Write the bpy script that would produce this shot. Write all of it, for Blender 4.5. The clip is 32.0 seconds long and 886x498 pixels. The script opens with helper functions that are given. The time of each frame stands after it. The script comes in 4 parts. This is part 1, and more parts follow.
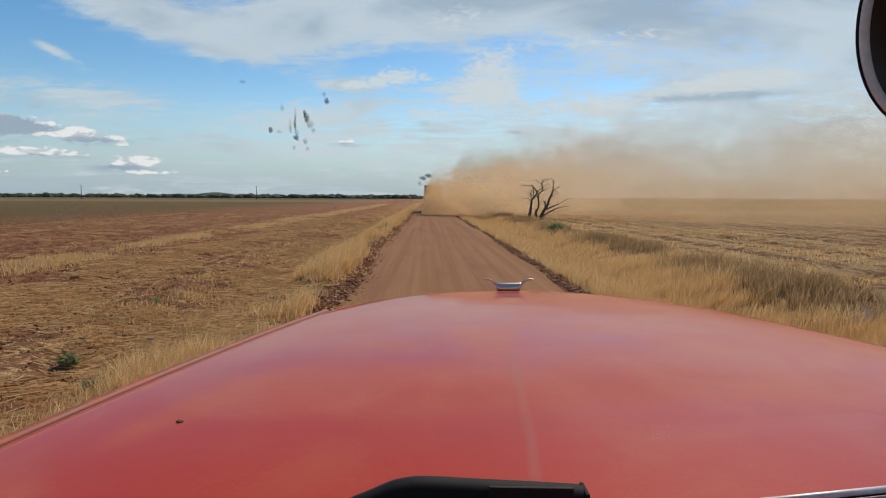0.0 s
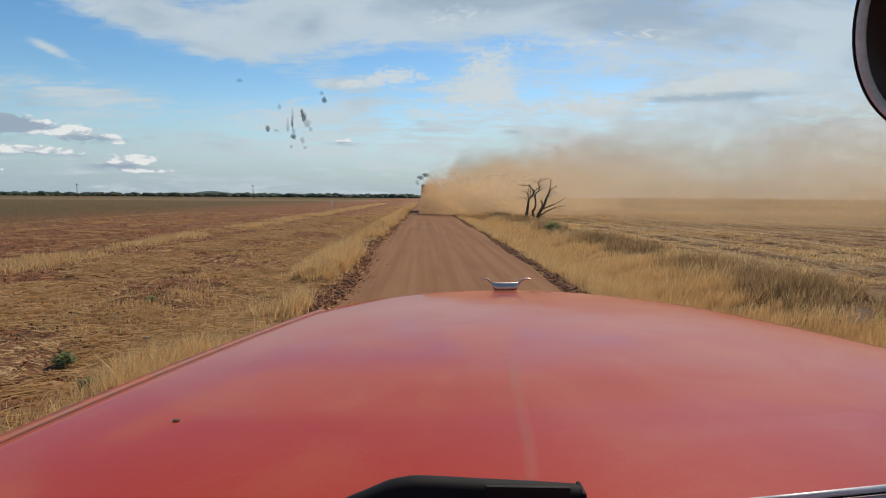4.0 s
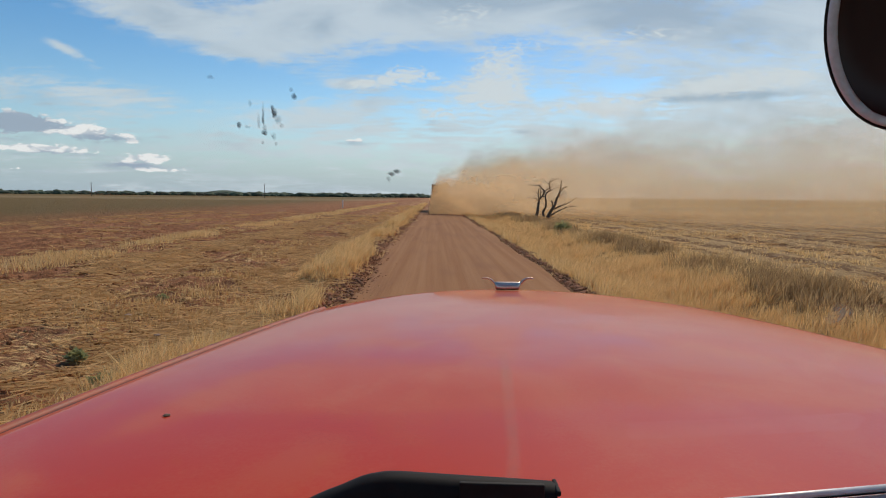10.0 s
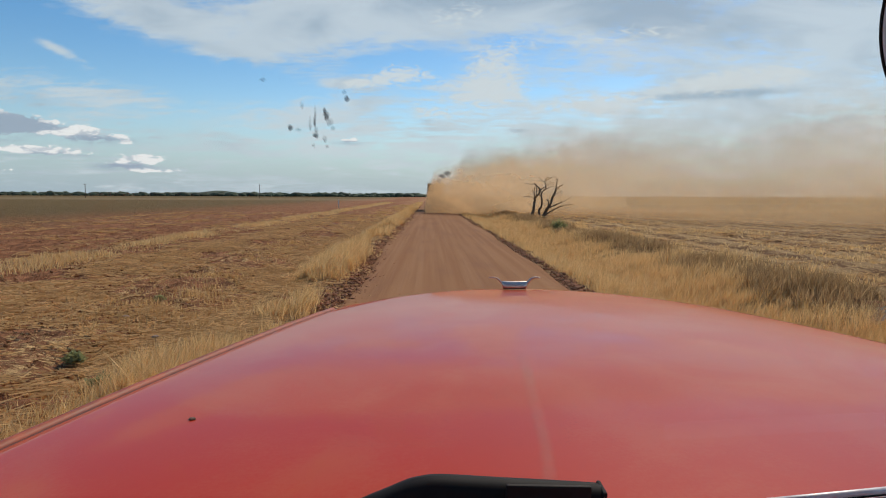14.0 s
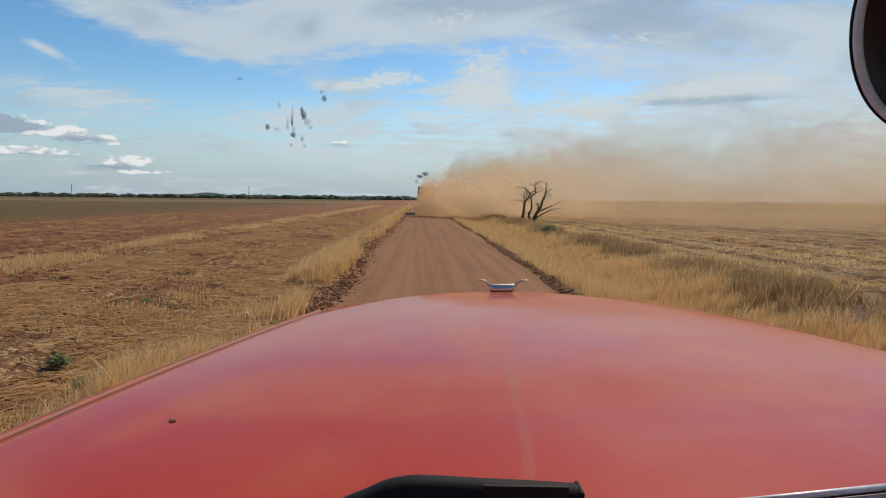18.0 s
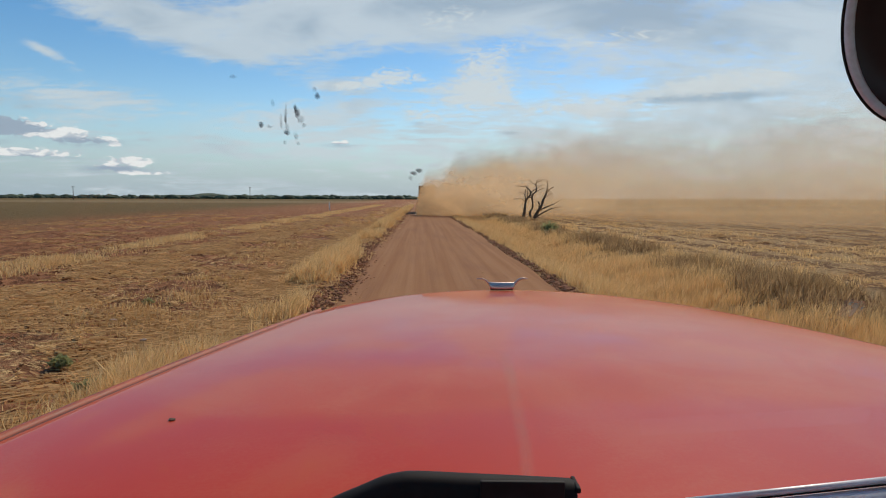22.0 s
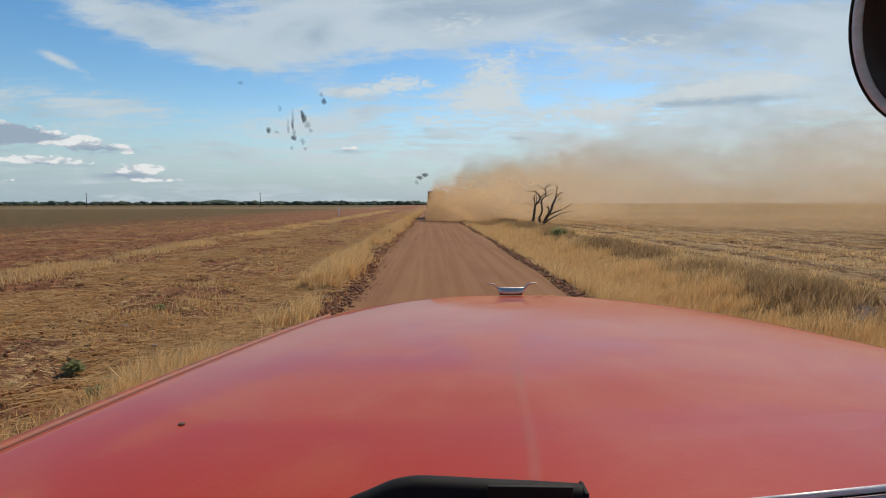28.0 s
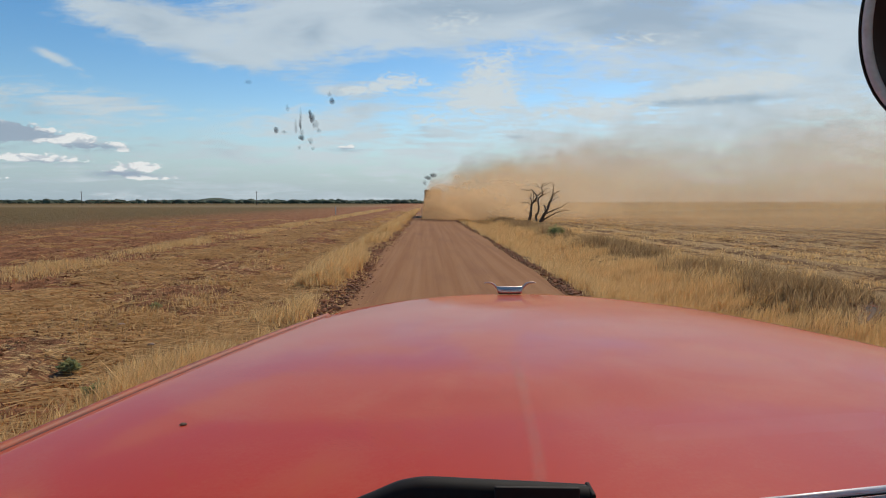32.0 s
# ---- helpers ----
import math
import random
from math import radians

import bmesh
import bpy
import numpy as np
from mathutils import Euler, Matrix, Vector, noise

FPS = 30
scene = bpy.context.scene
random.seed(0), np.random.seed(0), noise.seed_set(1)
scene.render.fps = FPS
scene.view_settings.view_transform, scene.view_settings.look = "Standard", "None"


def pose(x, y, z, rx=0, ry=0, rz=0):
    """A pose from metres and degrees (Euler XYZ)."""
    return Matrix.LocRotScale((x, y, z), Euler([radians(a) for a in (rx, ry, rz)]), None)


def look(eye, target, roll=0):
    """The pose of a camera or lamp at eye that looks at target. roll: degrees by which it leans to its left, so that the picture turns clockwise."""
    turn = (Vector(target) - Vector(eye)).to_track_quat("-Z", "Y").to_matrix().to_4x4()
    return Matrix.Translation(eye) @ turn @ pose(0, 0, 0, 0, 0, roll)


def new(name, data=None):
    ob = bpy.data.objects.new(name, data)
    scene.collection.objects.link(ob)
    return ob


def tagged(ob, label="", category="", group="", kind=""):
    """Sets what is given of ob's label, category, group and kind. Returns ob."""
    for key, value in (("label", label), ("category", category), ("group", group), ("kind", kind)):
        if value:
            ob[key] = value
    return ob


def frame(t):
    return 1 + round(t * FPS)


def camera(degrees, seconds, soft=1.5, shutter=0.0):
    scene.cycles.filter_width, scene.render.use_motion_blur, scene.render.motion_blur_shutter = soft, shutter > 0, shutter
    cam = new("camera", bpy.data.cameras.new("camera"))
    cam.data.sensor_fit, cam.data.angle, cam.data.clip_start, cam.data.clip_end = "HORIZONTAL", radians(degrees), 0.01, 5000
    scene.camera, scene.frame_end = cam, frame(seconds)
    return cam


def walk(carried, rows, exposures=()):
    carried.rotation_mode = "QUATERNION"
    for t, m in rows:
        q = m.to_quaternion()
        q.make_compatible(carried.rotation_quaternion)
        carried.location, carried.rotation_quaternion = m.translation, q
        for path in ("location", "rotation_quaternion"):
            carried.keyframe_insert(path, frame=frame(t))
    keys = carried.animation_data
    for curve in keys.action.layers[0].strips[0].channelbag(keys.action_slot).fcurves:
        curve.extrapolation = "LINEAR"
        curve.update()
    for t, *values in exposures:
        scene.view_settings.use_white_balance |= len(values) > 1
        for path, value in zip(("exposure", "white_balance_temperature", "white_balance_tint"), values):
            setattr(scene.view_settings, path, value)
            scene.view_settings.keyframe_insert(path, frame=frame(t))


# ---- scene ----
# Metres; x to the right of the road, y ahead along the road, z up from the road.
cam = camera(75.6, 32.0, soft=1.1)
PATH = [
    (0, -0.0001, 0.0010, 2.4033, 84.806, -0.253, -1.592), (0.5, -0.0008, 0.0012, 2.4032, 84.894, -0.335, -1.592), (1, -0.0005, 0.0019, 2.4037, 84.947, -0.474, -1.704),
    (1.5, -0.0003, 0.0019, 2.4046, 84.935, -0.464, -1.714), (2, -0.0003, 0.0015, 2.4042, 84.862, -0.443, -1.843), (2.5, 0.0000, 0.0009, 2.4030, 84.796, -0.384, -1.814),
    (3, -0.0012, 0.0015, 2.4029, 84.837, -0.438, -1.848), (3.5, -0.0011, 0.0014, 2.4032, 84.779, -0.362, -1.851), (5.5, 0.0050, 0.0001, 2.4034, 84.724, -0.583, -2.079),
    (6, 0.0075, -0.0004, 2.4037, 84.678, -0.513, -2.089), (6.5, 0.0095, -0.0007, 2.4029, 84.635, -0.487, -2.047), (7, 0.0120, -0.0007, 2.4016, 84.697, -0.632, -1.937),
    (7.5, 0.0157, -0.0014, 2.3995, 84.699, -0.689, -1.808), (8, 0.0201, -0.0016, 2.3986, 84.710, -0.703, -1.596), (8.5, 0.0246, -0.0015, 2.3985, 84.698, -0.682, -1.410),
    (9, 0.0293, -0.0018, 2.3985, 84.765, -0.705, -1.179), (9.5, 0.0320, -0.0021, 2.3982, 84.738, -0.657, -0.935), (10, 0.0333, -0.0015, 2.4006, 84.722, -0.575, -0.853),
    (10.5, 0.0266, -0.0018, 2.4006, 84.738, -0.572, -0.852), (11, 0.0187, -0.0014, 2.4001, 84.706, -0.528, -0.916), (11.5, 0.0084, -0.0013, 2.4011, 84.712, -0.450, -0.977),
    (12, 0.0019, 0.0002, 2.4028, 84.676, -0.316, -0.892), (12.5, -0.0038, 0.0012, 2.4032, 84.569, -0.104, -0.727), (13, -0.0077, 0.0029, 2.4038, 84.599, -0.031, -0.841),
    (13.5, -0.0115, 0.0023, 2.4042, 84.572, -0.110, -1.068), (14, -0.0139, 0.0022, 2.4029, 84.636, -0.243, -1.299), (14.5, -0.0140, 0.0020, 2.4032, 84.636, -0.225, -1.449),
    (16.5, -0.0061, 0.0017, 2.4013, 84.847, -0.390, -2.025), (17, -0.0047, 0.0014, 2.4013, 84.875, -0.457, -2.175), (17.5, -0.0046, 0.0013, 2.4013, 84.980, -0.596, -2.228),
    (18, -0.0032, 0.0005, 2.4005, 84.969, -0.578, -2.268), (18.5, -0.0008, -0.0005, 2.3992, 84.932, -0.608, -2.424), (19, 0.0009, -0.0009, 2.3993, 84.905, -0.507, -2.441),
    (19.5, 0.0019, -0.0013, 2.3986, 84.851, -0.416, -2.418), (20, 0.0023, -0.0011, 2.3989, 84.850, -0.326, -2.375), (20.5, 0.0025, -0.0014, 2.3991, 84.788, -0.248, -2.348),
    (21, 0.0028, -0.0015, 2.3983, 84.832, -0.182, -2.232), (21.5, 0.0031, -0.0015, 2.3988, 84.769, -0.092, -2.191), (22, 0.0029, -0.0016, 2.3983, 84.877, -0.194, -2.172),
    (22.5, 0.0025, -0.0014, 2.3986, 84.876, -0.218, -2.133), (23, 0.0014, -0.0010, 2.3990, 84.810, -0.148, -2.089), (23.5, 0.0002, -0.0004, 2.3989, 84.911, -0.260, -2.056),
    (24, -0.0007, -0.0005, 2.3990, 84.856, -0.182, -2.066), (24.5, -0.0004, -0.0001, 2.4003, 84.830, -0.103, -2.043), (25, 0.0010, -0.0007, 2.4000, 84.954, -0.064, -1.925),
    (25.5, 0.0025, -0.0011, 2.3988, 85.099, 0.004, -1.755), (27.5, 0.0074, -0.0028, 2.3974, 85.476, 0.073, -1.216), (28, 0.0055, -0.0027, 2.3972, 85.414, 0.071, -1.253),
    (28.5, 0.0043, -0.0020, 2.3978, 85.315, 0.143, -1.230), (29, 0.0023, -0.0018, 2.3975, 85.373, 0.040, -1.245), (29.5, 0.0008, -0.0014, 2.3981, 85.259, 0.137, -1.245),
    (30, -0.0014, -0.0008, 2.3984, 85.256, 0.117, -1.323), (30.5, -0.0029, 0.0001, 2.3994, 85.204, 0.154, -1.292), (31, -0.0043, 0.0004, 2.3994, 85.156, 0.171, -1.331),
    (31.5, -0.0048, 0.0002, 2.3988, 85.209, 0.095, -1.489), (32, -0.0043, -0.0001, 2.3988, 85.272, -0.014, -1.591),
]

walk(cam, [(t, pose(x, y, z, rx, ry, rz)) for t, x, y, z, rx, ry, rz in PATH], exposures=[(0.0, -0.05, 6600, 10), (32.0, -0.05, 6600, 10)])

# ---------------------------------------------------------------- world and sun
SUN_ELEV, SUN_AZ = radians(47), radians(30)      # azimuth from the road's direction, towards the right


class Nodes:
    """Short-hand for a node tree."""

    def __init__(self, tree):
        self.t = tree
        tree.nodes.clear()

    def add(self, kind, **values):
        n = self.t.nodes.new(kind)
        for key, v in values.items():
            if key == "props":
                for a, b in v.items():
                    setattr(n, a, b)
        return n

    def link(self, a, b):
        self.t.links.new(a, b)

    def put(self, socket, v):
        if isinstance(v, (int, float, tuple, list)):
            socket.default_value = v
        else:
            self.t.links.new(v, socket)

    def math(self, op, a, b=0.0, c=0.0, clamp=False):
        n = self.t.nodes.new("ShaderNodeMath")
        n.operation, n.use_clamp = op, clamp
        for i, v in enumerate((a, b, c)):
            self.put(n.inputs[i], v)
        return n.outputs[0]

    def mix(self, fac, a, b, mode="MIX"):
        n = self.t.nodes.new("ShaderNodeMix")
        n.data_type, n.blend_type = "RGBA", mode
        self.put(n.inputs[0], fac)
        for i, v in ((6, a), (7, b)):
            self.put(n.inputs[i], (*v, 1.0) if isinstance(v, tuple) and len(v) == 3 else v)
        return n.outputs[2]

    def range(self, v, a, b, c=0.0, d=1.0, kind="SMOOTHSTEP"):
        n = self.t.nodes.new("ShaderNodeMapRange")
        n.interpolation_type, n.clamp = kind, True
        for i, x in enumerate((v, a, b, c, d)):
            self.put(n.inputs[i], x)
        return n.outputs[0]

    def noise(self, vec, scale, detail=4.0, rough=0.55, stretch=None, warp=0.0, dim="3D"):
        if stretch:
            m = self.t.nodes.new("ShaderNodeVectorMath")
            m.operation = "MULTIPLY"
            self.put(m.inputs[0], vec)
            m.inputs[1].default_value = stretch
            vec = m.outputs[0]
        n = self.t.nodes.new("ShaderNodeTexNoise")
        n.noise_dimensions = dim
        self.put(n.inputs["Vector"], vec)
        n.inputs["Scale"].default_value, n.inputs["Detail"].default_value = scale, detail
        n.inputs["Roughness"].default_value, n.inputs["Distortion"].default_value = rough, warp
        return n.outputs["Fac"]

    def combine(self, x, y, z):
        n = self.t.nodes.new("ShaderNodeCombineXYZ")
        for i, v in enumerate((x, y, z)):
            self.put(n.inputs[i], v)
        return n.outputs[0]

    def split(self, v):
        n = self.t.nodes.new("ShaderNodeSeparateXYZ")
        self.put(n.inputs[0], v)
        return n.outputs

    def bump(self, height, strength, distance):
        n = self.t.nodes.new("ShaderNodeBump")
        n.inputs["Strength"].default_value, n.inputs["Distance"].default_value = strength, distance
        self.put(n.inputs["Height"], height)
        return n.outputs[0]


def make_world():
    world = bpy.data.worlds.new("sky")
    scene.world = world
    world.use_nodes = True
    k = Nodes(world.node_tree)
    sky = k.add("ShaderNodeTexSky", props=dict(sky_type="NISHITA", sun_disc=False, sun_elevation=SUN_ELEV, sun_rotation=SUN_AZ,
                                               air_density=1.1, dust_density=0.4, ozone_density=1.2, altitude=300.0))
    tone = k.add("ShaderNodeHueSaturation")
    for key, val in (("Hue", 0.500), ("Saturation", 1.40), ("Value", 1.04)):
        tone.inputs[key].default_value = val
    k.link(sky.outputs[0], tone.inputs["Color"])
    way = k.add("ShaderNodeTexCoord").outputs["Generated"]
    x, y, z = k.split(way)
    # flat coordinates of a high cloud deck
    h = k.math("ADD", k.math("MAXIMUM", z, 0.0), 0.10)
    deck = k.combine(k.math("DIVIDE", x, h), k.math("DIVIDE", y, h), 0.0)
    # coordinates across and up, as seen along the road
    ahead = k.math("MAXIMUM", y, 0.15)
    u, v = k.math("DIVIDE", x, ahead), k.math("DIVIDE", z, ahead)
    flat = k.combine(u, v, 0.0)

    def blob(u0, v0, su, sv, lean=0.0):
        du, dv = k.math("SUBTRACT", u, u0), k.math("SUBTRACT", v, v0)
        dv = k.math("SUBTRACT", dv, k.math("MULTIPLY", du, lean))
        a, b = k.math("DIVIDE", du, su), k.math("DIVIDE", dv, sv)
        return k.math("EXPONENT", k.math("MULTIPLY", k.math("ADD", k.math("MULTIPLY", a, a), k.math("MULTIPLY", b, b)), -1.0))

    def total(rows):
        s = None
        for amp, *r in rows:
            b = k.math("MULTIPLY", blob(*r), amp)
            s = b if s is None else k.math("ADD", s, b)
        return s

    # thin high cloud: wide soft veils with streaks
    soft = k.noise(deck, 0.55, 5, 0.6, stretch=(1.0, 0.6, 1.0), warp=0.6)
    streak = k.noise(deck, 2.4, 7, 0.65, stretch=(0.7, 0.75, 1.0), warp=1.0)
    fine = k.noise(flat, 10.0, 7, 0.62, stretch=(0.8, 2.6, 1.0), warp=0.9)
    micro = k.noise(flat, 36.0, 5, 0.65, stretch=(0.8, 2.6, 1.0), warp=1.2)
    # clear gap at (0.75, 0.58), out of view, added to dim the hood's reflection
    cover = total([(0.80, -0.46, 0.292, 0.22, 0.040, -0.34), (1.05, 0.02, 0.325, 0.36, 0.060, 0.0), (0.55, -0.20, 0.270, 0.16, 0.045, -0.10), (0.62, -0.58, 0.168, 0.20, 0.022, -0.10),
                   (0.75, 0.55, 0.16, 0.42, 0.11), (0.55, 0.55, 0.32, 0.30, 0.06), (0.22, 0.10, 0.185, 0.08, 0.045), (0.40, -0.16, 0.15, 0.09, 0.022),
                   (0.40, 0.0, 0.085, 2.0, 0.045), (0.35, -0.25, 0.125, 0.12, 0.018), (0.25, -0.135, 0.196, 0.055, 0.012),
                   (-0.55, -0.52, 0.232, 0.20, 0.030, -0.20), (-0.45, -0.07, 0.232, 0.11, 0.024), (-0.50, -0.33, 0.19, 0.12, 0.025),
                   (-0.5, -0.74, 0.33, 0.14, 0.05), (-0.45, 0.20, 0.178, 0.045, 0.014), (-0.45, 0.325, 0.194, 0.06, 0.013),
                   (-0.40, 0.13, 0.262, 0.06, 0.013), (1.0, -0.62, 0.240, 0.050, 0.012, -0.45), (0.45, -0.15, 0.188, 0.055, 0.010, -0.1), (-1.0, 0.75, 0.58, 0.40, 0.18), (0.5, 0.75, 0.30, 0.18, 0.08)])
    grain = k.math("ADD", k.math("MULTIPLY", fine, 1.15), k.math("MULTIPLY", micro, 0.65))
    # broken cloud higher up, out of view, added for the paintwork to mirror
    high = k.math("MULTIPLY", k.math("SUBTRACT", k.noise(flat, 5.0, 5, 0.6, warp=0.8), 0.52), k.range(v, 0.36, 0.46, 0.0, 4.5))
    bands = k.math("MULTIPLY", k.math("SUBTRACT", k.noise(flat, 7.0, 6, 0.6, stretch=(0.7, 5.5, 1.0), warp=0.7), 0.5), k.range(v, 0.02, 0.22, 2.9, 0.35))
    wisps = k.math("MULTIPLY", k.math("SUBTRACT", k.noise(flat, 20.0, 7, 0.66, stretch=(0.55, 4.2, 1.0), warp=1.1), 0.5), k.range(v, 0.30, 0.10, 0.5, 1.9))
    cover = k.math("ADD", k.math("ADD", k.math("ADD", cover, bands), wisps), high)
    veil = k.math("ADD", k.math("MULTIPLY", soft, 0.45), k.math("ADD", k.math("MULTIPLY", streak, 0.55), grain))
    veil = k.range(k.math("ADD", veil, cover), 1.40, 2.17)
    # small heaped clouds low over the horizon, and mackerel flakes
    puff = k.noise(flat, 42.0, 8, 0.58, stretch=(0.8, 2.0, 1.0), warp=0.4)
    flake = k.noise(flat, 42.0, 6, 0.66, stretch=(0.8, 2.0, 1.0), warp=1.4)
    heaps = total([(1.20, -0.595, 0.103, 0.085, 0.013, -0.13), (1.15, -0.725, 0.117, 0.075, 0.024), (1.15, -0.670, 0.074, 0.100, 0.009, -0.03), (1.10, -0.495, 0.061, 0.050, 0.008),
                   (0.95, -0.525, 0.048, 0.050, 0.007), (0.85, -0.460, 0.040, 0.070, 0.004), (0.7, -0.750, 0.040, 0.05, 0.004), (0.8, -0.140, 0.093, 0.040, 0.006), (0.55, -0.085, 0.042, 0.030, 0.006),
                   (0.6, -0.210, 0.048, 0.03, 0.004), (0.55, -0.020, 0.128, 0.03, 0.004), (0.5, 0.150, 0.112, 0.02, 0.004), (0.45, 0.470, 0.178, 0.10, 0.005, 0.08)])
    heap = k.range(k.math("ADD", heaps, k.math("MULTIPLY", k.math("SUBTRACT", puff, 0.5), 2.4)), 0.58, 0.80)
    heap = k.math("MULTIPLY", heap, k.range(heaps, 0.15, 0.40))
    flakes = total([(0.75, 0.10, 0.178, 0.075, 0.030), (0.45, 0.12, 0.225, 0.06, 0.03), (0.70, 0.29, 0.155, 0.10, 0.022, 0.05), (0.75, 0.54, 0.200, 0.15, 0.026, 0.10), (0.55, -0.13, 0.190, 0.06, 0.012),
                    (0.62, -0.04, 0.205, 0.06, 0.02), (0.45, 0.0, 0.14, 0.08, 0.02), (0.35, -0.33, 0.115, 0.10, 0.012), (0.40, 0.30, 0.27, 0.20, 0.02, 0.10), (0.35, 0.05, 0.30, 0.10, 0.03)])
    flake = k.math("MULTIPLY", k.range(k.math("ADD", flakes, k.math("MULTIPLY", k.math("ADD", k.math("MULTIPLY", flake, 0.7), k.math("MULTIPLY", fine, 0.3)), 1.9)), 1.22, 1.60), 0.90)
    # shades inside the cloud
    grey = k.noise(flat, 4.5, 6, 0.6, stretch=(0.8, 2.4, 1.0), warp=0.8)
    under = total([(1.1, -0.725, 0.119, 0.075, 0.022), (1.0, -0.630, 0.091, 0.13, 0.006), (0.9, -0.530, 0.047, 0.06, 0.006), (0.7, -0.670, 0.066, 0.10, 0.004), (0.9, -0.145, 0.089, 0.04, 0.004),
                   (0.75, 0.450, 0.345, 0.40, 0.05), (0.7, 0.530, 0.176, 0.13, 0.006, 0.08), (0.5, 0.050, 0.325, 0.12, 0.02), (0.7, 0.150, 0.112, 0.02, 0.004), (0.6, -0.020, 0.128, 0.03, 0.004), (0.9, 0.470, 0.178, 0.10, 0.006, 0.08)])
    white = k.mix(k.range(k.math("ADD", grey, k.math("MULTIPLY", under, 0.40)), 0.45, 0.85), (5.1, 5.85, 6.35), (3.15, 4.0, 4.8))
    # pale air near the horizon, then the clouds
    air = k.mix(k.range(z, 0.0, 0.17, 0.85, 0.0), tone.outputs[0], (2.72, 3.98, 5.20))
    c = k.mix(k.math("MULTIPLY", veil, 0.88), air, white)
    c = k.mix(flake, c, (5.6, 6.25, 6.6))
    shade = k.math("ADD", under, k.range(puff, 0.40, 0.60, 0.55, 0.0))
    heap_colour = k.mix(k.range(shade, 0.20, 0.85), (7.3, 7.5, 7.6), (2.9, 3.65, 4.6))
    c = k.mix(k.math("MULTIPLY", heap, 0.95), c, heap_colour)
    bg = k.add("ShaderNodeBackground")
    k.link(c, bg.inputs[0])
    bg.inputs[1].default_value = 0.115
    out = k.add("ShaderNodeOutputWorld")
    k.link(bg.outputs[0], out.inputs[0])


make_world()
sun_way = Vector((math.sin(SUN_AZ) * math.cos(SUN_ELEV), math.cos(SUN_AZ) * math.cos(SUN_ELEV), math.sin(SUN_ELEV)))
sun = new("sun", bpy.data.lights.new("sun", "SUN"))
sun.data.energy, sun.data.angle, sun.data.color = 3.0, radians(3.0), (1.0, 0.87, 0.70)
sun.matrix_world = look(sun_way * 50, (0, 0, 0))


# ---------------------------------------------------------------- materials
def material(name):
    m = bpy.data.materials.new(name)
    m.use_nodes = True
    k = Nodes(m.node_tree)
    b = k.add("ShaderNodeBsdfPrincipled")
    out = k.add("ShaderNodeOutputMaterial")
    k.link(b.outputs[0], out.inputs[0])
    return m, k, b, out


def where(k):
    return k.add("ShaderNodeNewGeometry").outputs["Position"]


def plain(name, colour, rough=0.5, metal=0.0, vary=0.15, scale=20.0, bump=0.0, coat=0.0, shine=0.5):
    """A simple surface with a little uneven tone and relief."""
    m, k, b, _ = material(name)
    n = k.noise(k.add("ShaderNodeTexCoord").outputs["Object"], scale, 5, 0.6)
    dark = tuple(c * (1 - vary) for c in colour)
    lite = tuple(min(1.0, c * (1 + vary)) for c in colour)
    k.link(k.mix(k.range(n, 0.3, 0.7), dark, lite), b.inputs["Base Color"])
    b.inputs["Metallic"].default_value = metal
    b.inputs["Coat Weight"].default_value = coat
    b.inputs["Specular IOR Level"].default_value = shine
    k.link(k.range(n, 0.2, 0.8, max(0.02, rough - 0.06), rough + 0.06), b.inputs["Roughness"])
    if bump:
        k.link(k.bump(n, bump, 0.01), b.inputs["Normal"])
    return m


def red_paint():
    m, k, b, _ = material("dusty_reflection_red_paint")
    p = k.add("ShaderNodeTexCoord").outputs["Object"]
    film = k.noise(p, 3.6, 5, 0.55, warp=0.6)
    speck = k.noise(p, 160.0, 3, 0.6)
    # dust patches, strengthened to stand in for mottled cloud reflections
    dust = k.math("MULTIPLY", k.range(k.math("ADD", film, k.math("MULTIPLY", k.math("SUBTRACT", speck, 0.5), 0.3)), 0.40, 0.68), 0.19)
    k.link(k.mix(dust, (0.49, 0.039, 0.003), (0.56, 0.195, 0.075)), b.inputs["Base Color"])
    b.inputs["Roughness"].default_value = 0.5
    b.inputs["Specular IOR Level"].default_value = 0.08
    b.inputs["Coat Weight"].default_value = 0.68
    k.link(k.range(film, 0.3, 0.75, 0.008, 0.035), b.inputs["Coat Roughness"])
    b.inputs["Coat IOR"].default_value = 1.30
    return m


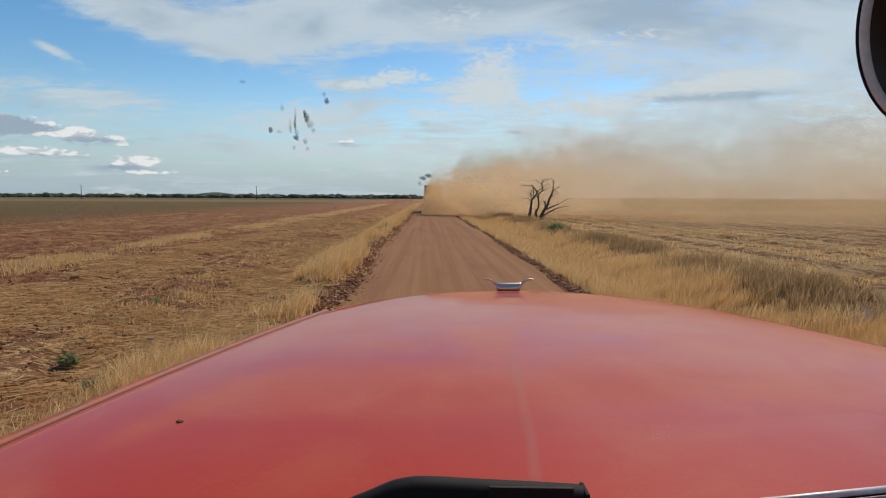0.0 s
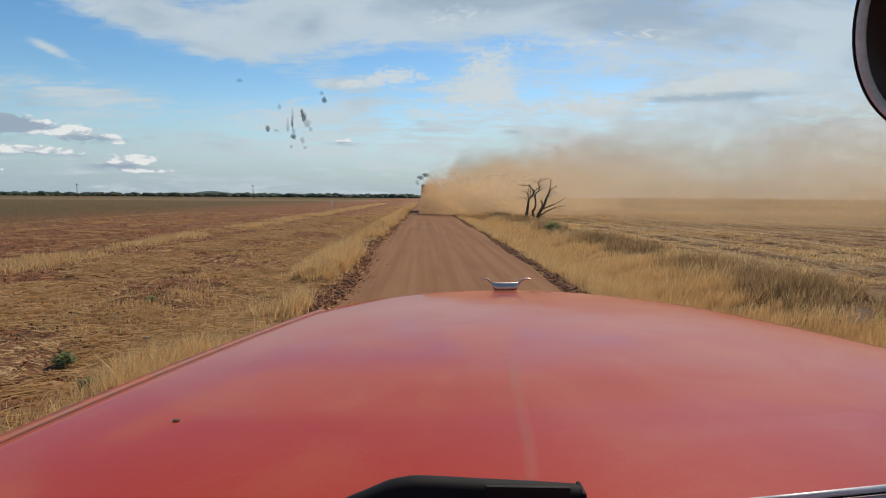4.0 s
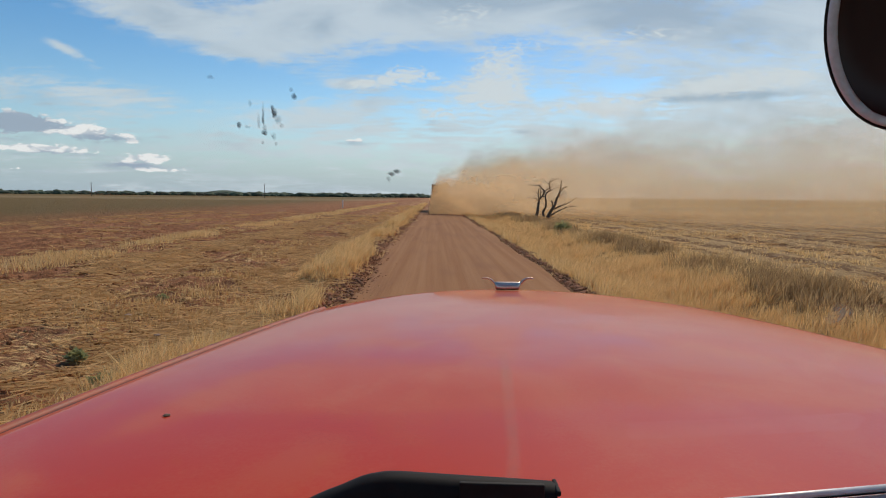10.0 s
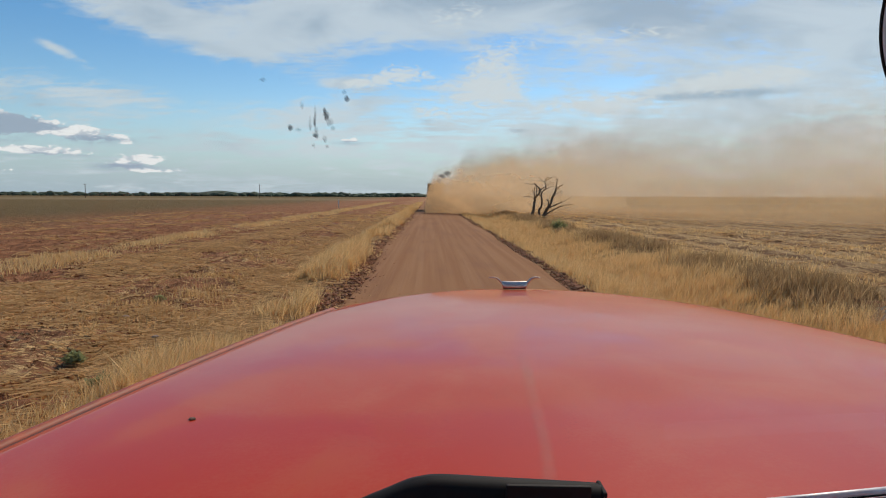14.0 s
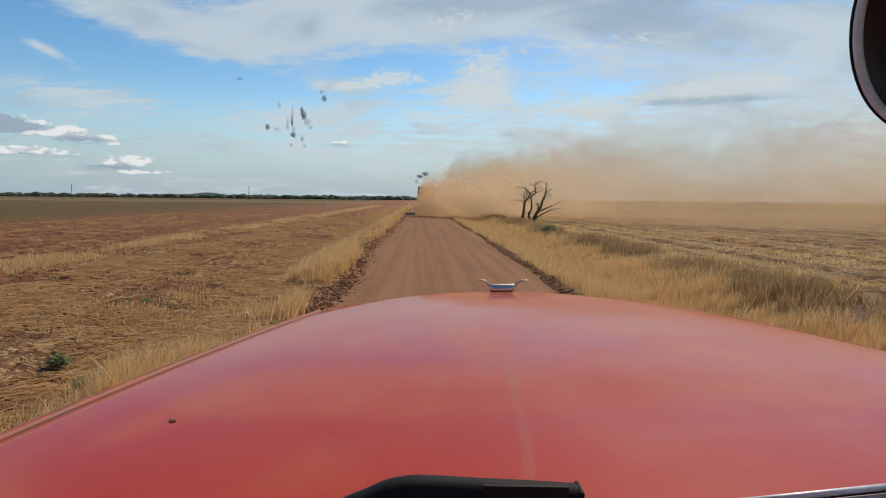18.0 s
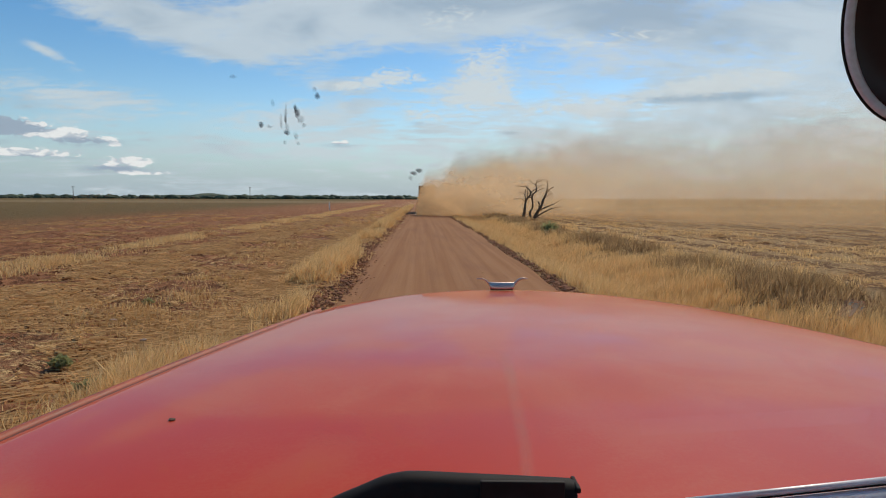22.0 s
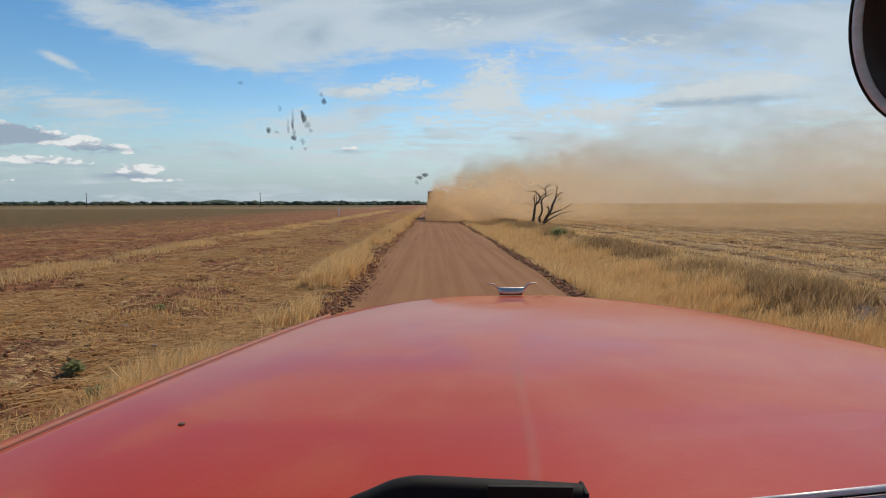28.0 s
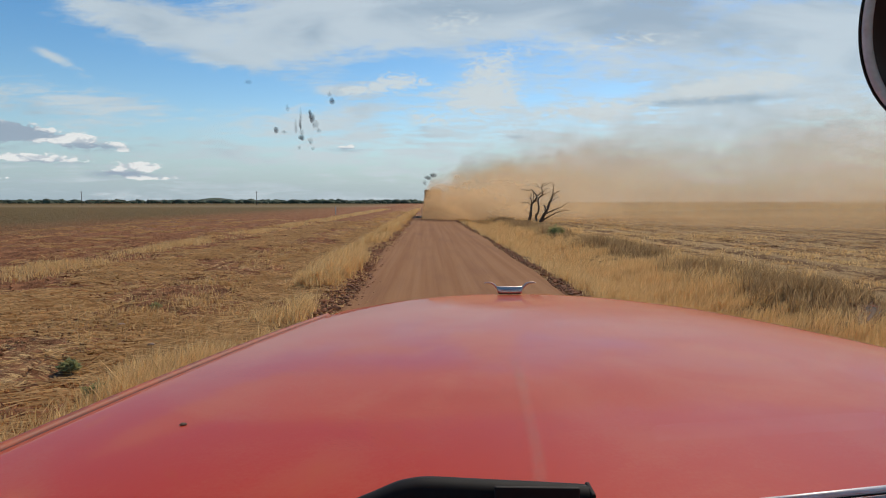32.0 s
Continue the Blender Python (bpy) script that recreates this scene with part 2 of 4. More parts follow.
def soil_ground():
    m, k, b, _ = material("field_soil_and_straw")
    p = where(k)
    x, y, z = k.split(p)
    wave = k.noise(p, 0.12, 3, 0.5, stretch=(1.0, 0.25, 1.0))
    xs = k.math("ADD", x, k.math("MULTIPLY", k.math("SUBTRACT", wave, 0.5), 9.0))
    clod = k.noise(p, 2.2, 6, 0.65, warp=0.3)
    grit = k.noise(p, 28.0, 4, 0.6)
    patch = k.noise(p, 0.30, 5, 0.6, stretch=(1.0, 0.45, 1.0), warp=0.5)
    row = k.noise(p, 1.1, 5, 0.6, stretch=(1.9, 0.32, 1.0), warp=0.5)
    mat_a = k.noise(p, 6.0, 6, 0.72, stretch=(0.45, 2.0, 1.0), warp=1.6)
    mat_b = k.noise(p, 1.9, 6, 0.70, stretch=(0.55, 1.7, 1.0), warp=1.8)
    straw = k.math("ADD", k.math("MULTIPLY", mat_a, 0.6), k.math("MULTIPLY", mat_b, 0.4))
    soil = k.mix(k.range(clod, 0.30, 0.70), (0.145, 0.056, 0.023), (0.50, 0.222, 0.100))
    soil = k.mix(k.math("MULTIPLY", k.range(grit, 0.45, 0.75), 0.35), soil, (0.40, 0.18, 0.088))
    pale = k.mix(k.range(straw, 0.42, 0.60), (0.28, 0.130, 0.050), (0.84, 0.54, 0.24))
    # how much straw lies: much by the verge, thinning out into the ploughed land
    near = k.range(xs, -15.0, -3.5, -0.05, 0.20)
    amount = k.math("ADD", k.math("MULTIPLY", row, 1.15), k.math("ADD", k.math("MULTIPLY", patch, 0.5), near))
    amount = k.math("ADD", amount, k.math("MULTIPLY", k.math("SUBTRACT", straw, 0.5), 2.1))
    left = k.mix(k.range(amount, 1.03, 1.20), soil, pale)
    # a young crop farther out on the left
    green = k.mix(k.range(clod, 0.3, 0.7), (0.100, 0.085, 0.028), (0.185, 0.120, 0.042))
    crop = k.range(xs, -55.0, -20.0, 0.88, 0.0)
    left = k.mix(crop, left, green)
    # a strip of pale stubble far off on the left
    far = k.math("MULTIPLY", k.range(y, 240.0, 262.0), k.range(y, 380.0, 420.0, 0.2, 0.0))
    left = k.mix(k.math("MULTIPLY", far, k.range(x, -30.0, -14.0, 1.0, 0.0)), left, (0.52, 0.40, 0.24))
    # stubble rows on the right
    comb = k.math("SINE", k.math("ADD", k.math("MULTIPLY", x, 3.0), k.math("MULTIPLY", row, 9.0)))
    stub = k.mix(k.range(k.math("ADD", k.math("MULTIPLY", comb, 0.13), straw), 0.36, 0.62), (0.22, 0.112, 0.050), (0.56, 0.36, 0.165))
    right = k.mix(k.math("MULTIPLY", k.range(patch, 0.45, 0.8), 0.5), stub, (0.28, 0.155, 0.078))
    side = k.range(x, 0.0, 2.0)
    k.link(k.mix(side, left, right), b.inputs["Base Color"])
    b.inputs["Roughness"].default_value = 0.95
    b.inputs["Specular IOR Level"].default_value = 0.15
    height = k.math("ADD", k.math("MULTIPLY", clod, 1.0), k.math("ADD", k.math("MULTIPLY", straw, 0.45), k.math("MULTIPLY", grit, 0.15)))
    k.link(k.bump(height, 1.0, 0.30), b.inputs["Normal"])
    return m


def road_dirt():
    m, k, b, _ = material("packed_red_dirt")
    p = where(k)
    x, y, z = k.split(p)
    grit = k.noise(p, 30.0, 5, 0.65)
    blot = k.noise(p, 0.8, 5, 0.6, stretch=(1.0, 0.2, 1.0))
    lanes = k.noise(p, 2.6, 4, 0.6, stretch=(1.0, 0.012, 1.0), warp=0.15)
    thin = k.noise(p, 9.0, 3, 0.6, stretch=(1.0, 0.010, 1.0), warp=0.1)
    c = k.mix(k.range(lanes, 0.36, 0.66), (0.285, 0.128, 0.052), (0.345, 0.167, 0.073))
    c = k.mix(k.math("MULTIPLY", k.range(thin, 0.50, 0.68), 0.14), c, (0.38, 0.215, 0.13))
    c = k.mix(k.math("MULTIPLY", k.range(blot, 0.45, 0.75), 0.45), c, (0.19, 0.085, 0.05))
    c = k.mix(k.math("MULTIPLY", k.range(grit, 0.5, 0.8), 0.3), c, (0.31, 0.19, 0.13))
    k.link(c, b.inputs["Base Color"])
    b.inputs["Roughness"].default_value = 0.95
    b.inputs["Specular IOR Level"].default_value = 0.15
    height = k.math("ADD", k.math("MULTIPLY", lanes, 1.0), k.math("MULTIPLY", grit, 0.2))
    k.link(k.bump(height, 0.6, 0.05), b.inputs["Normal"])
    return m


def blades(name, low, high, tip):
    """Dry blades: each one has its own tone, and some light comes through."""
    m, k, b, out = material(name)
    r = k.add("ShaderNodeNewGeometry").outputs["Random Per Island"]
    n = k.noise(where(k), 0.7, 3, 0.5)
    c = k.mix(r, low, high)
    c = k.mix(k.math("MULTIPLY", k.range(n, 0.4, 0.7), 0.5), c, tip)
    k.link(c, b.inputs["Base Color"])
    b.inputs["Roughness"].default_value = 0.75
    b.inputs["Specular IOR Level"].default_value = 0.2
    tr = k.add("ShaderNodeBsdfTranslucent")
    k.link(c, tr.inputs[0])
    mixer = k.add("ShaderNodeMixShader")
    mixer.inputs[0].default_value = 0.55
    k.link(b.outputs[0], mixer.inputs[1])
    k.link(tr.outputs[0], mixer.inputs[2])
    k.link(mixer.outputs[0], out.inputs[0])
    return m


def dust_haze(name, colour, dense, strength, seed, grain, low, crisp):
    """Airborne dust in one curtain: u runs along it, v up. It thins out upwards, at both ends and where it touches the ground."""
    m, k, b, out = material(name)
    uv = k.add("ShaderNodeTexCoord").outputs["UV"]
    u, v, _ = k.split(uv)
    p = where(k)
    shift = k.add("ShaderNodeVectorMath", props=dict(operation="ADD"))
    k.link(p, shift.inputs[0])
    shift.inputs[1].default_value = (seed * 37.0, seed * 11.0, seed * 5.0)
    q = shift.outputs[0]
    big = k.noise(q, grain, 3, 0.5, stretch=(0.7, 0.7, 1.6), warp=0.3)
    mid = k.noise(q, grain * 3.2, 4, 0.55, stretch=(0.7, 0.7, 1.4), warp=0.3)
    small = k.noise(q, grain * 9.0, 4, 0.6, warp=0.3)
    ragged = k.math("ADD", k.math("MULTIPLY", k.math("SUBTRACT", big, 0.5), 1.5), k.math("ADD", k.math("MULTIPLY", k.math("SUBTRACT", mid, 0.5), 0.85), k.math("MULTIPLY", k.math("SUBTRACT", small, 0.5), 0.22)))
    # billows with a clear outline by the wheels, drawn out into veils downwind
    calm = k.range(u, 0.05, 0.45)
    edge = k.math("SUBTRACT", 0.45, k.math("MULTIPLY", calm, 0.30 * crisp))
    height = k.math("ADD", v, ragged)
    top = k.math("SUBTRACT", 1.0, k.range(height, edge, 0.95))
    top = k.math("MULTIPLY", top, k.range(v, 0.70, 1.0, 1.0, 0.0))
    foot = k.range(k.math("ADD", v, k.math("MULTIPLY", ragged, 0.05)), 0.0, low, 0.0, 1.0)
    back = k.math("MULTIPLY", k.math("MULTIPLY", v, v), 0.020)
    start = k.range(k.math("SUBTRACT", k.math("ADD", u, k.math("MULTIPLY", ragged, 0.016)), back), 0.0, 0.009)
    stop = k.range(u, 0.75, 1.0, 1.0, 0.0)
    body = k.range(mid, 0.30, 0.70, 0.80, 1.10)
    thick = k.math("MULTIPLY", body, k.range(u, 0.01, 0.30, dense, strength, "LINEAR"))
    a = k.math("MULTIPLY", k.math("MULTIPLY", top, foot), k.math("MULTIPLY", start, k.math("MULTIPLY", stop, thick)), clamp=True)
    c = k.mix(k.range(mid, 0.35, 0.7), tuple(0.90 * t for t in colour), colour)
    df, tl, tp = k.add("ShaderNodeBsdfDiffuse"), k.add("ShaderNodeBsdfTranslucent"), k.add("ShaderNodeBsdfTransparent")
    k.link(c, df.inputs[0]), k.link(c, tl.inputs[0])
    m1, m2 = k.add("ShaderNodeMixShader"), k.add("ShaderNodeMixShader")
    m1.inputs[0].default_value = 0.75
    k.link(df.outputs[0], m1.inputs[1]), k.link(tl.outputs[0], m1.inputs[2])
    k.link(a, m2.inputs[0])
    k.link(tp.outputs[0], m2.inputs[1]), k.link(m1.outputs[0], m2.inputs[2])
    k.link(m2.outputs[0], out.inputs[0])
    m.node_tree.nodes.remove(b)
    return m


def windscreen_glass():
    m, k, b, out = material("windscreen_glass")
    tp, gl, mx = k.add("ShaderNodeBsdfTransparent"), k.add("ShaderNodeBsdfGlossy"), k.add("ShaderNodeMixShader")
    tp.inputs[0].default_value = (0.985, 0.99, 0.985, 1)
    gl.inputs["Roughness"].default_value = 0.02
    mx.inputs[0].default_value = 0.02
    k.link(tp.outputs[0], mx.inputs[1]), k.link(gl.outputs[0], mx.inputs[2]), k.link(mx.outputs[0], out.inputs[0])
    m.node_tree.nodes.remove(b)
    return m


def fade_from_middle(k):
    """1 in the middle of a thing, 0 at its rim."""
    gx, gy, gz = k.split(k.add("ShaderNodeTexCoord").outputs["Generated"])
    dx, dz = k.math("SUBTRACT", gx, 0.5), k.math("SUBTRACT", gz, 0.5)
    r = k.math("SQRT", k.math("ADD", k.math("MULTIPLY", dx, dx), k.math("MULTIPLY", dz, dz)))
    return k.range(r, 0.10, 0.46, 1.0, 0.0)


def smear(name, thin, thick):
    """Half-dried insect dirt on glass, thin at its rim."""
    m, k, b, out = material(name)
    n = k.noise(k.add("ShaderNodeTexCoord").outputs["Object"], 90.0, 4, 0.6)
    b.inputs["Base Color"].default_value = (0.065, 0.050, 0.075, 1)
    b.inputs["Roughness"].default_value = 1.0
    b.inputs["Specular IOR Level"].default_value = 0.0
    tp, mx = k.add("ShaderNodeBsdfTransparent"), k.add("ShaderNodeMixShader")
    k.link(k.math("MULTIPLY", fade_from_middle(k), k.range(n, 0.30, 0.65, thin, thick)), mx.inputs[0])
    k.link(tp.outputs[0], mx.inputs[1]), k.link(b.outputs[0], mx.inputs[2]), k.link(mx.outputs[0], out.inputs[0])
    return m


def streak_film():
    m, k, b, out = material("painted_reflection_film")
    n = k.noise(k.add("ShaderNodeTexCoord").outputs["Object"], 14.0, 4, 0.6)
    # pale base colour stands in for the streak's reflected light
    b.inputs["Base Color"].default_value = (0.60, 0.36, 0.27, 1)
    b.inputs["Roughness"].default_value = 0.7
    tp, mx = k.add("ShaderNodeBsdfTransparent"), k.add("ShaderNodeMixShader")
    u, v, _ = k.split(k.add("ShaderNodeTexCoord").outputs["UV"])
    rim = k.math("MULTIPLY", k.range(k.math("ABSOLUTE", k.math("SUBTRACT", u, 0.5)), 0.05, 0.5, 1.0, 0.0), k.range(v, 0.75, 1.0, 1.0, 0.0))
    k.link(k.math("MULTIPLY", rim, k.range(n, 0.25, 0.75, 0.06, 0.20)), mx.inputs[0])
    k.link(tp.outputs[0], mx.inputs[1]), k.link(b.outputs[0], mx.inputs[2]), k.link(mx.outputs[0], out.inputs[0])
    return m


def smudge_film():
    m, k, b, out = material("glass_smudge")
    n = k.noise(k.add("ShaderNodeTexCoord").outputs["Object"], 60.0, 5, 0.65, stretch=(1.0, 1.0, 0.5), warp=0.6)
    b.inputs["Base Color"].default_value = (0.66, 0.72, 0.72, 1)
    b.inputs["Roughness"].default_value = 0.9
    tp, mx = k.add("ShaderNodeBsdfTransparent"), k.add("ShaderNodeMixShader")
    k.link(k.math("MULTIPLY", fade_from_middle(k), k.range(n, 0.40, 0.70, 0.0, 0.55)), mx.inputs[0])
    k.link(tp.outputs[0], mx.inputs[1]), k.link(b.outputs[0], mx.inputs[2]), k.link(mx.outputs[0], out.inputs[0])
    return m


RED, STREAK, SMUDGE = red_paint(), streak_film(), smudge_film()
SOIL, ROAD = soil_ground(), road_dirt()
# edge bead painted darker red for the shade where it faces away
SHADED_RED = plain("shaded_red_edge", (0.34, 0.075, 0.030), 0.6, vary=0.25, scale=25)
# dark red strip paints in the shade of the gap beside the hood
GAP_SHADE_RED = plain("gap_shade_red", (0.11, 0.018, 0.010), 0.7, vary=0.25, scale=25)
DRY = blades("dry_grass", (0.54, 0.32, 0.12), (1.0, 0.72, 0.36), (0.84, 0.54, 0.23))
WEED = blades("weathered_weeds", (0.16, 0.090, 0.040), (0.66, 0.44, 0.22), (0.42, 0.26, 0.115))
STRAW = blades("fallen_straw", (0.40, 0.215, 0.078), (0.92, 0.62, 0.285), (0.58, 0.345, 0.130))
LEAF = blades("green_leaves", (0.24, 0.25, 0.10), (0.44, 0.42, 0.19), (0.36, 0.31, 0.14))
FAR_LEAF = plain("far_tree_green", (0.055, 0.076, 0.040), 0.9, vary=0.45, scale=0.05)
CLOD = plain("red_clods", (0.31, 0.130, 0.060), 0.95, vary=0.45, scale=3.0, bump=0.6)
BARK = plain("dead_grey_brown_bark", (0.120, 0.076, 0.048), 0.9, vary=0.45, scale=9.0, bump=0.8)
# chrome tinted brown in place of the brown surroundings it would mirror
BROWN_CHROME = plain("chrome", (0.62, 0.51, 0.44), 0.32, 1.0, vary=0.06, scale=40)
ALLOY = plain("satin_aluminium", (0.66, 0.66, 0.65), 0.42, 0.25, vary=0.10, scale=60)
BLACK = plain("black_plastic", (0.014, 0.013, 0.013), 0.6, shine=0.25, vary=0.35, scale=30, bump=0.05)
RUBBER = plain("black_rubber", (0.012, 0.012, 0.012), 0.7, shine=0.2, vary=0.3, scale=30)
DARK_STEEL = plain("dirty_dark_steel", (0.045, 0.038, 0.032), 0.6, 0.1, vary=0.3, scale=2)
GREY_STEEL = plain("dusty_grey_steel", (0.24, 0.19, 0.145), 0.5, 0.2, vary=0.2, scale=2)
POLE_WOOD = plain("weathered_pole_wood", (0.115, 0.085, 0.065), 0.85, vary=0.3, scale=6, bump=0.3)
# grey rim tinted cyan to cancel red light bounced off the hood
RIM_CYAN = plain("cyan_offset_rim", (0.72, 0.86, 0.88), 0.45, vary=0.12, scale=80)
PALE_STONE = plain("pale_stone", (0.40, 0.27, 0.18), 0.9, vary=0.2, scale=15, bump=0.4)
WHITE = plain("white_post_paint", (0.74, 0.74, 0.70), 0.5, vary=0.12, scale=12)
INSULATOR = plain("glazed_insulator", (0.30, 0.32, 0.33), 0.2, vary=0.1)
GLASS, DIRT, FAINT_DIRT = windscreen_glass(), smear("insect_dirt", 0.25, 0.62), smear("thin_insect_smear", 0.04, 0.24)
# black shell tinted brown to paint in its reddish reflection
SHELL = plain("reflection_tinted_shell", (0.022, 0.012, 0.011), 0.35, shine=0.4, vary=0.3, scale=20)
LINING = plain("dark_cab_lining", (0.03, 0.03, 0.032), 0.8, vary=0.2)
rng = np.random.default_rng(7)


# ---------------------------------------------------------------- builders
def mesh_of(name, verts, faces, mat, smooth=False):
    me = bpy.data.meshes.new(name)
    me.from_pydata([tuple(v) for v in verts], [], [tuple(f) for f in faces])
    if smooth:
        me.shade_smooth()
    me.materials.append(mat)
    me.update()
    return me


def fast_mesh(name, verts, tris, mat):
    """Many triangles at once, from arrays."""
    me = bpy.data.meshes.new(name)
    me.vertices.add(len(verts))
    me.vertices.foreach_set("co", np.ascontiguousarray(verts, dtype=np.float32).ravel())
    n = len(tris)
    me.loops.add(n * 3)
    me.loops.foreach_set("vertex_index", np.ascontiguousarray(tris, dtype=np.int32).ravel())
    me.polygons.add(n)
    me.polygons.foreach_set("loop_start", np.arange(n, dtype=np.int32) * 3)
    me.materials.append(mat)
    me.update(calc_edges=True)
    return me


def thing(name, label, category, group="", at=(0, 0, 0)):
    e = new(name)
    e.location = at
    return tagged(e, label, category, group)


def part(name, mesh, parent, label=""):
    ob = new(name, mesh)
    ob.parent = parent
    return tagged(ob, label)


def finish(bm, name, mat, smooth=False):
    me = bpy.data.meshes.new(name)
    bmesh.ops.recalc_face_normals(bm, faces=bm.faces)
    bm.to_mesh(me)
    bm.free()
    if smooth:
        me.shade_smooth()
    me.materials.append(mat)
    return me


def block(name, size, at, mat, bevel=0.01, turn=(0, 0, 0), segments=2):
    bm = bmesh.new()
    bmesh.ops.create_cube(bm, size=1.0, matrix=pose(*at, *turn) @ Matrix.Diagonal((*size, 1)))
    if bevel:
        bmesh.ops.bevel(bm, geom=bm.edges[:], offset=bevel, segments=segments, affect="EDGES", profile=0.5)
    return finish(bm, name, mat, smooth=False)


def tube(points, radii, sides=8, cap=True):
    """Vertices and faces of a tapered tube along points."""
    verts, faces = [], []
    pts = [Vector(p) for p in points]
    ref = Vector((0.31, 0.87, 0.38))
    for i, p in enumerate(pts):
        d = (pts[min(i + 1, len(pts) - 1)] - pts[max(i - 1, 0)]).normalized()
        a = d.cross(ref).normalized()
        b = d.cross(a)
        for s in range(sides):
            w = 2 * math.pi * s / sides
            verts.append(p + (a * math.cos(w) + b * math.sin(w)) * radii[i])
    for i in range(len(pts) - 1):
        for s in range(sides):
            t = (s + 1) % sides
            faces.append((i * sides + s, i * sides + t, (i + 1) * sides + t, (i + 1) * sides + s))
    if cap:
        faces.append(tuple(range(sides))[::-1])
        faces.append(tuple(range((len(pts) - 1) * sides, len(pts) * sides)))
    return verts, faces


def tube_mesh(name, points, radii, mat, sides=8):
    return mesh_of(name, *tube(points, radii, sides), mat, smooth=True)


# ---------------------------------------------------------------- ground and road
ROAD_L, ROAD_R = -2.1, 3.75


def wobble(y, seed):
    return 0.16 * np.sin(y * 0.11 + seed) + 0.10 * np.sin(y * 0.31 + 2.1 * seed) + 0.05 * np.sin(y * 0.83 + seed)


def lie(x, y):
    """Height of the land."""
    z = np.full(np.shape(x), -0.05)
    z = z + 0.10 * np.exp(-((x + 2.9) / 0.7) ** 2) - 0.12 * np.exp(-((x + 5.2) / 1.6) ** 2)
    z = z - 0.42 * np.exp(-((x - 6.2) / 1.5) ** 2) + 0.12 * np.exp(-((x - 9.6) / 1.3) ** 2)
    fade = np.exp(-np.abs(y) / 120.0)
    off = 1.0 / (1.0 + np.exp(-(np.maximum(ROAD_L - 0.6 - x, x - ROAD_R - 0.6)) * 3.0))
    z = z + off * fade * (0.05 * np.sin(1.7 * x + 0.9 * np.sin(0.35 * y)) + 0.035 * np.sin(2.9 * y + 1.3 * x) * np.sin(0.7 * x))
    return z


def ground_sheet():
    xs = np.concatenate([-np.geomspace(3000, 42, 26), np.linspace(-40, -12.4, 70), np.linspace(-12, 14, 131), np.linspace(14.4, 40, 64), np.geomspace(42, 3000, 26)])
    ys = np.concatenate([-np.geomspace(2500, 32, 16), np.linspace(-30, 2, 20), np.linspace(2.4, 40, 150), np.linspace(40.8, 120, 90), np.geomspace(123, 3800, 40)])
    X, Y = np.meshgrid(xs, ys)
    Z = lie(X, Y)
    near = (np.abs(X) < 40) & (Y > 0) & (Y < 120)
    rough = np.random.default_rng(3).normal(0, 1, X.shape)
    off = (X < ROAD_L - 1.0) | (X > ROAD_R + 0.8)
    Z = Z + np.where(near & off, rough * 0.03, 0.0)
    nx = len(xs)
    i = np.arange(len(ys) - 1)[:, None] * nx + np.arange(nx - 1)[None, :]
    a, b, c, d = i.ravel(), i.ravel() + 1, i.ravel() + nx + 1, i.ravel() + nx
    tris = np.concatenate([np.stack([a, b, c], 1), np.stack([a, c, d], 1)])
    me = fast_mesh("ground", np.stack([X.ravel(), Y.ravel(), Z.ravel()], 1), tris, SOIL)
    me.shade_smooth()
    tagged(new("ground", me), "red ploughed farmland strewn with pale straw and stubble", "field", kind="structure")


def dirt_road():
    ys = np.concatenate([np.linspace(-40, 0, 15), np.linspace(1, 60, 120), np.linspace(61, 200, 110), np.geomspace(205, 1500, 30)])
    n = 45
    rows = []
    for y in ys:
        fade = math.exp(-abs(y) / 150)
        l, r = ROAD_L + wobble(y, 1.0) * fade, ROAD_R + wobble(y, 4.0) * fade
        x = np.linspace(l, r, n)
        s = np.linspace(-1, 1, n)
        z = 0.03 - 0.035 * s ** 2 + 0.05 * np.clip(np.abs(s) - 0.9, 0, 1) * 4
        for track in (-0.95, 0.95, -0.2, 1.7):
            z = z - 0.014 * np.exp(-((x - 0.35 - track) / 0.16) ** 2)
        z[0] = z[-1] = -0.12
        rows.append(np.stack([x, np.full(n, y), z], 1))
    v = np.concatenate(rows)
    i = np.arange(len(ys) - 1)[:, None] * n + np.arange(n - 1)[None, :]
    a = i.ravel()
    tris = np.concatenate([np.stack([a, a + 1, a + n + 1], 1), np.stack([a, a + n + 1, a + n], 1)])
    me = fast_mesh("road", v, tris, ROAD)
    me.shade_smooth()
    tagged(new("road", me), "graded red dirt road with faint wheel tracks", "road", kind="structure")


ground_sheet()
dirt_road()


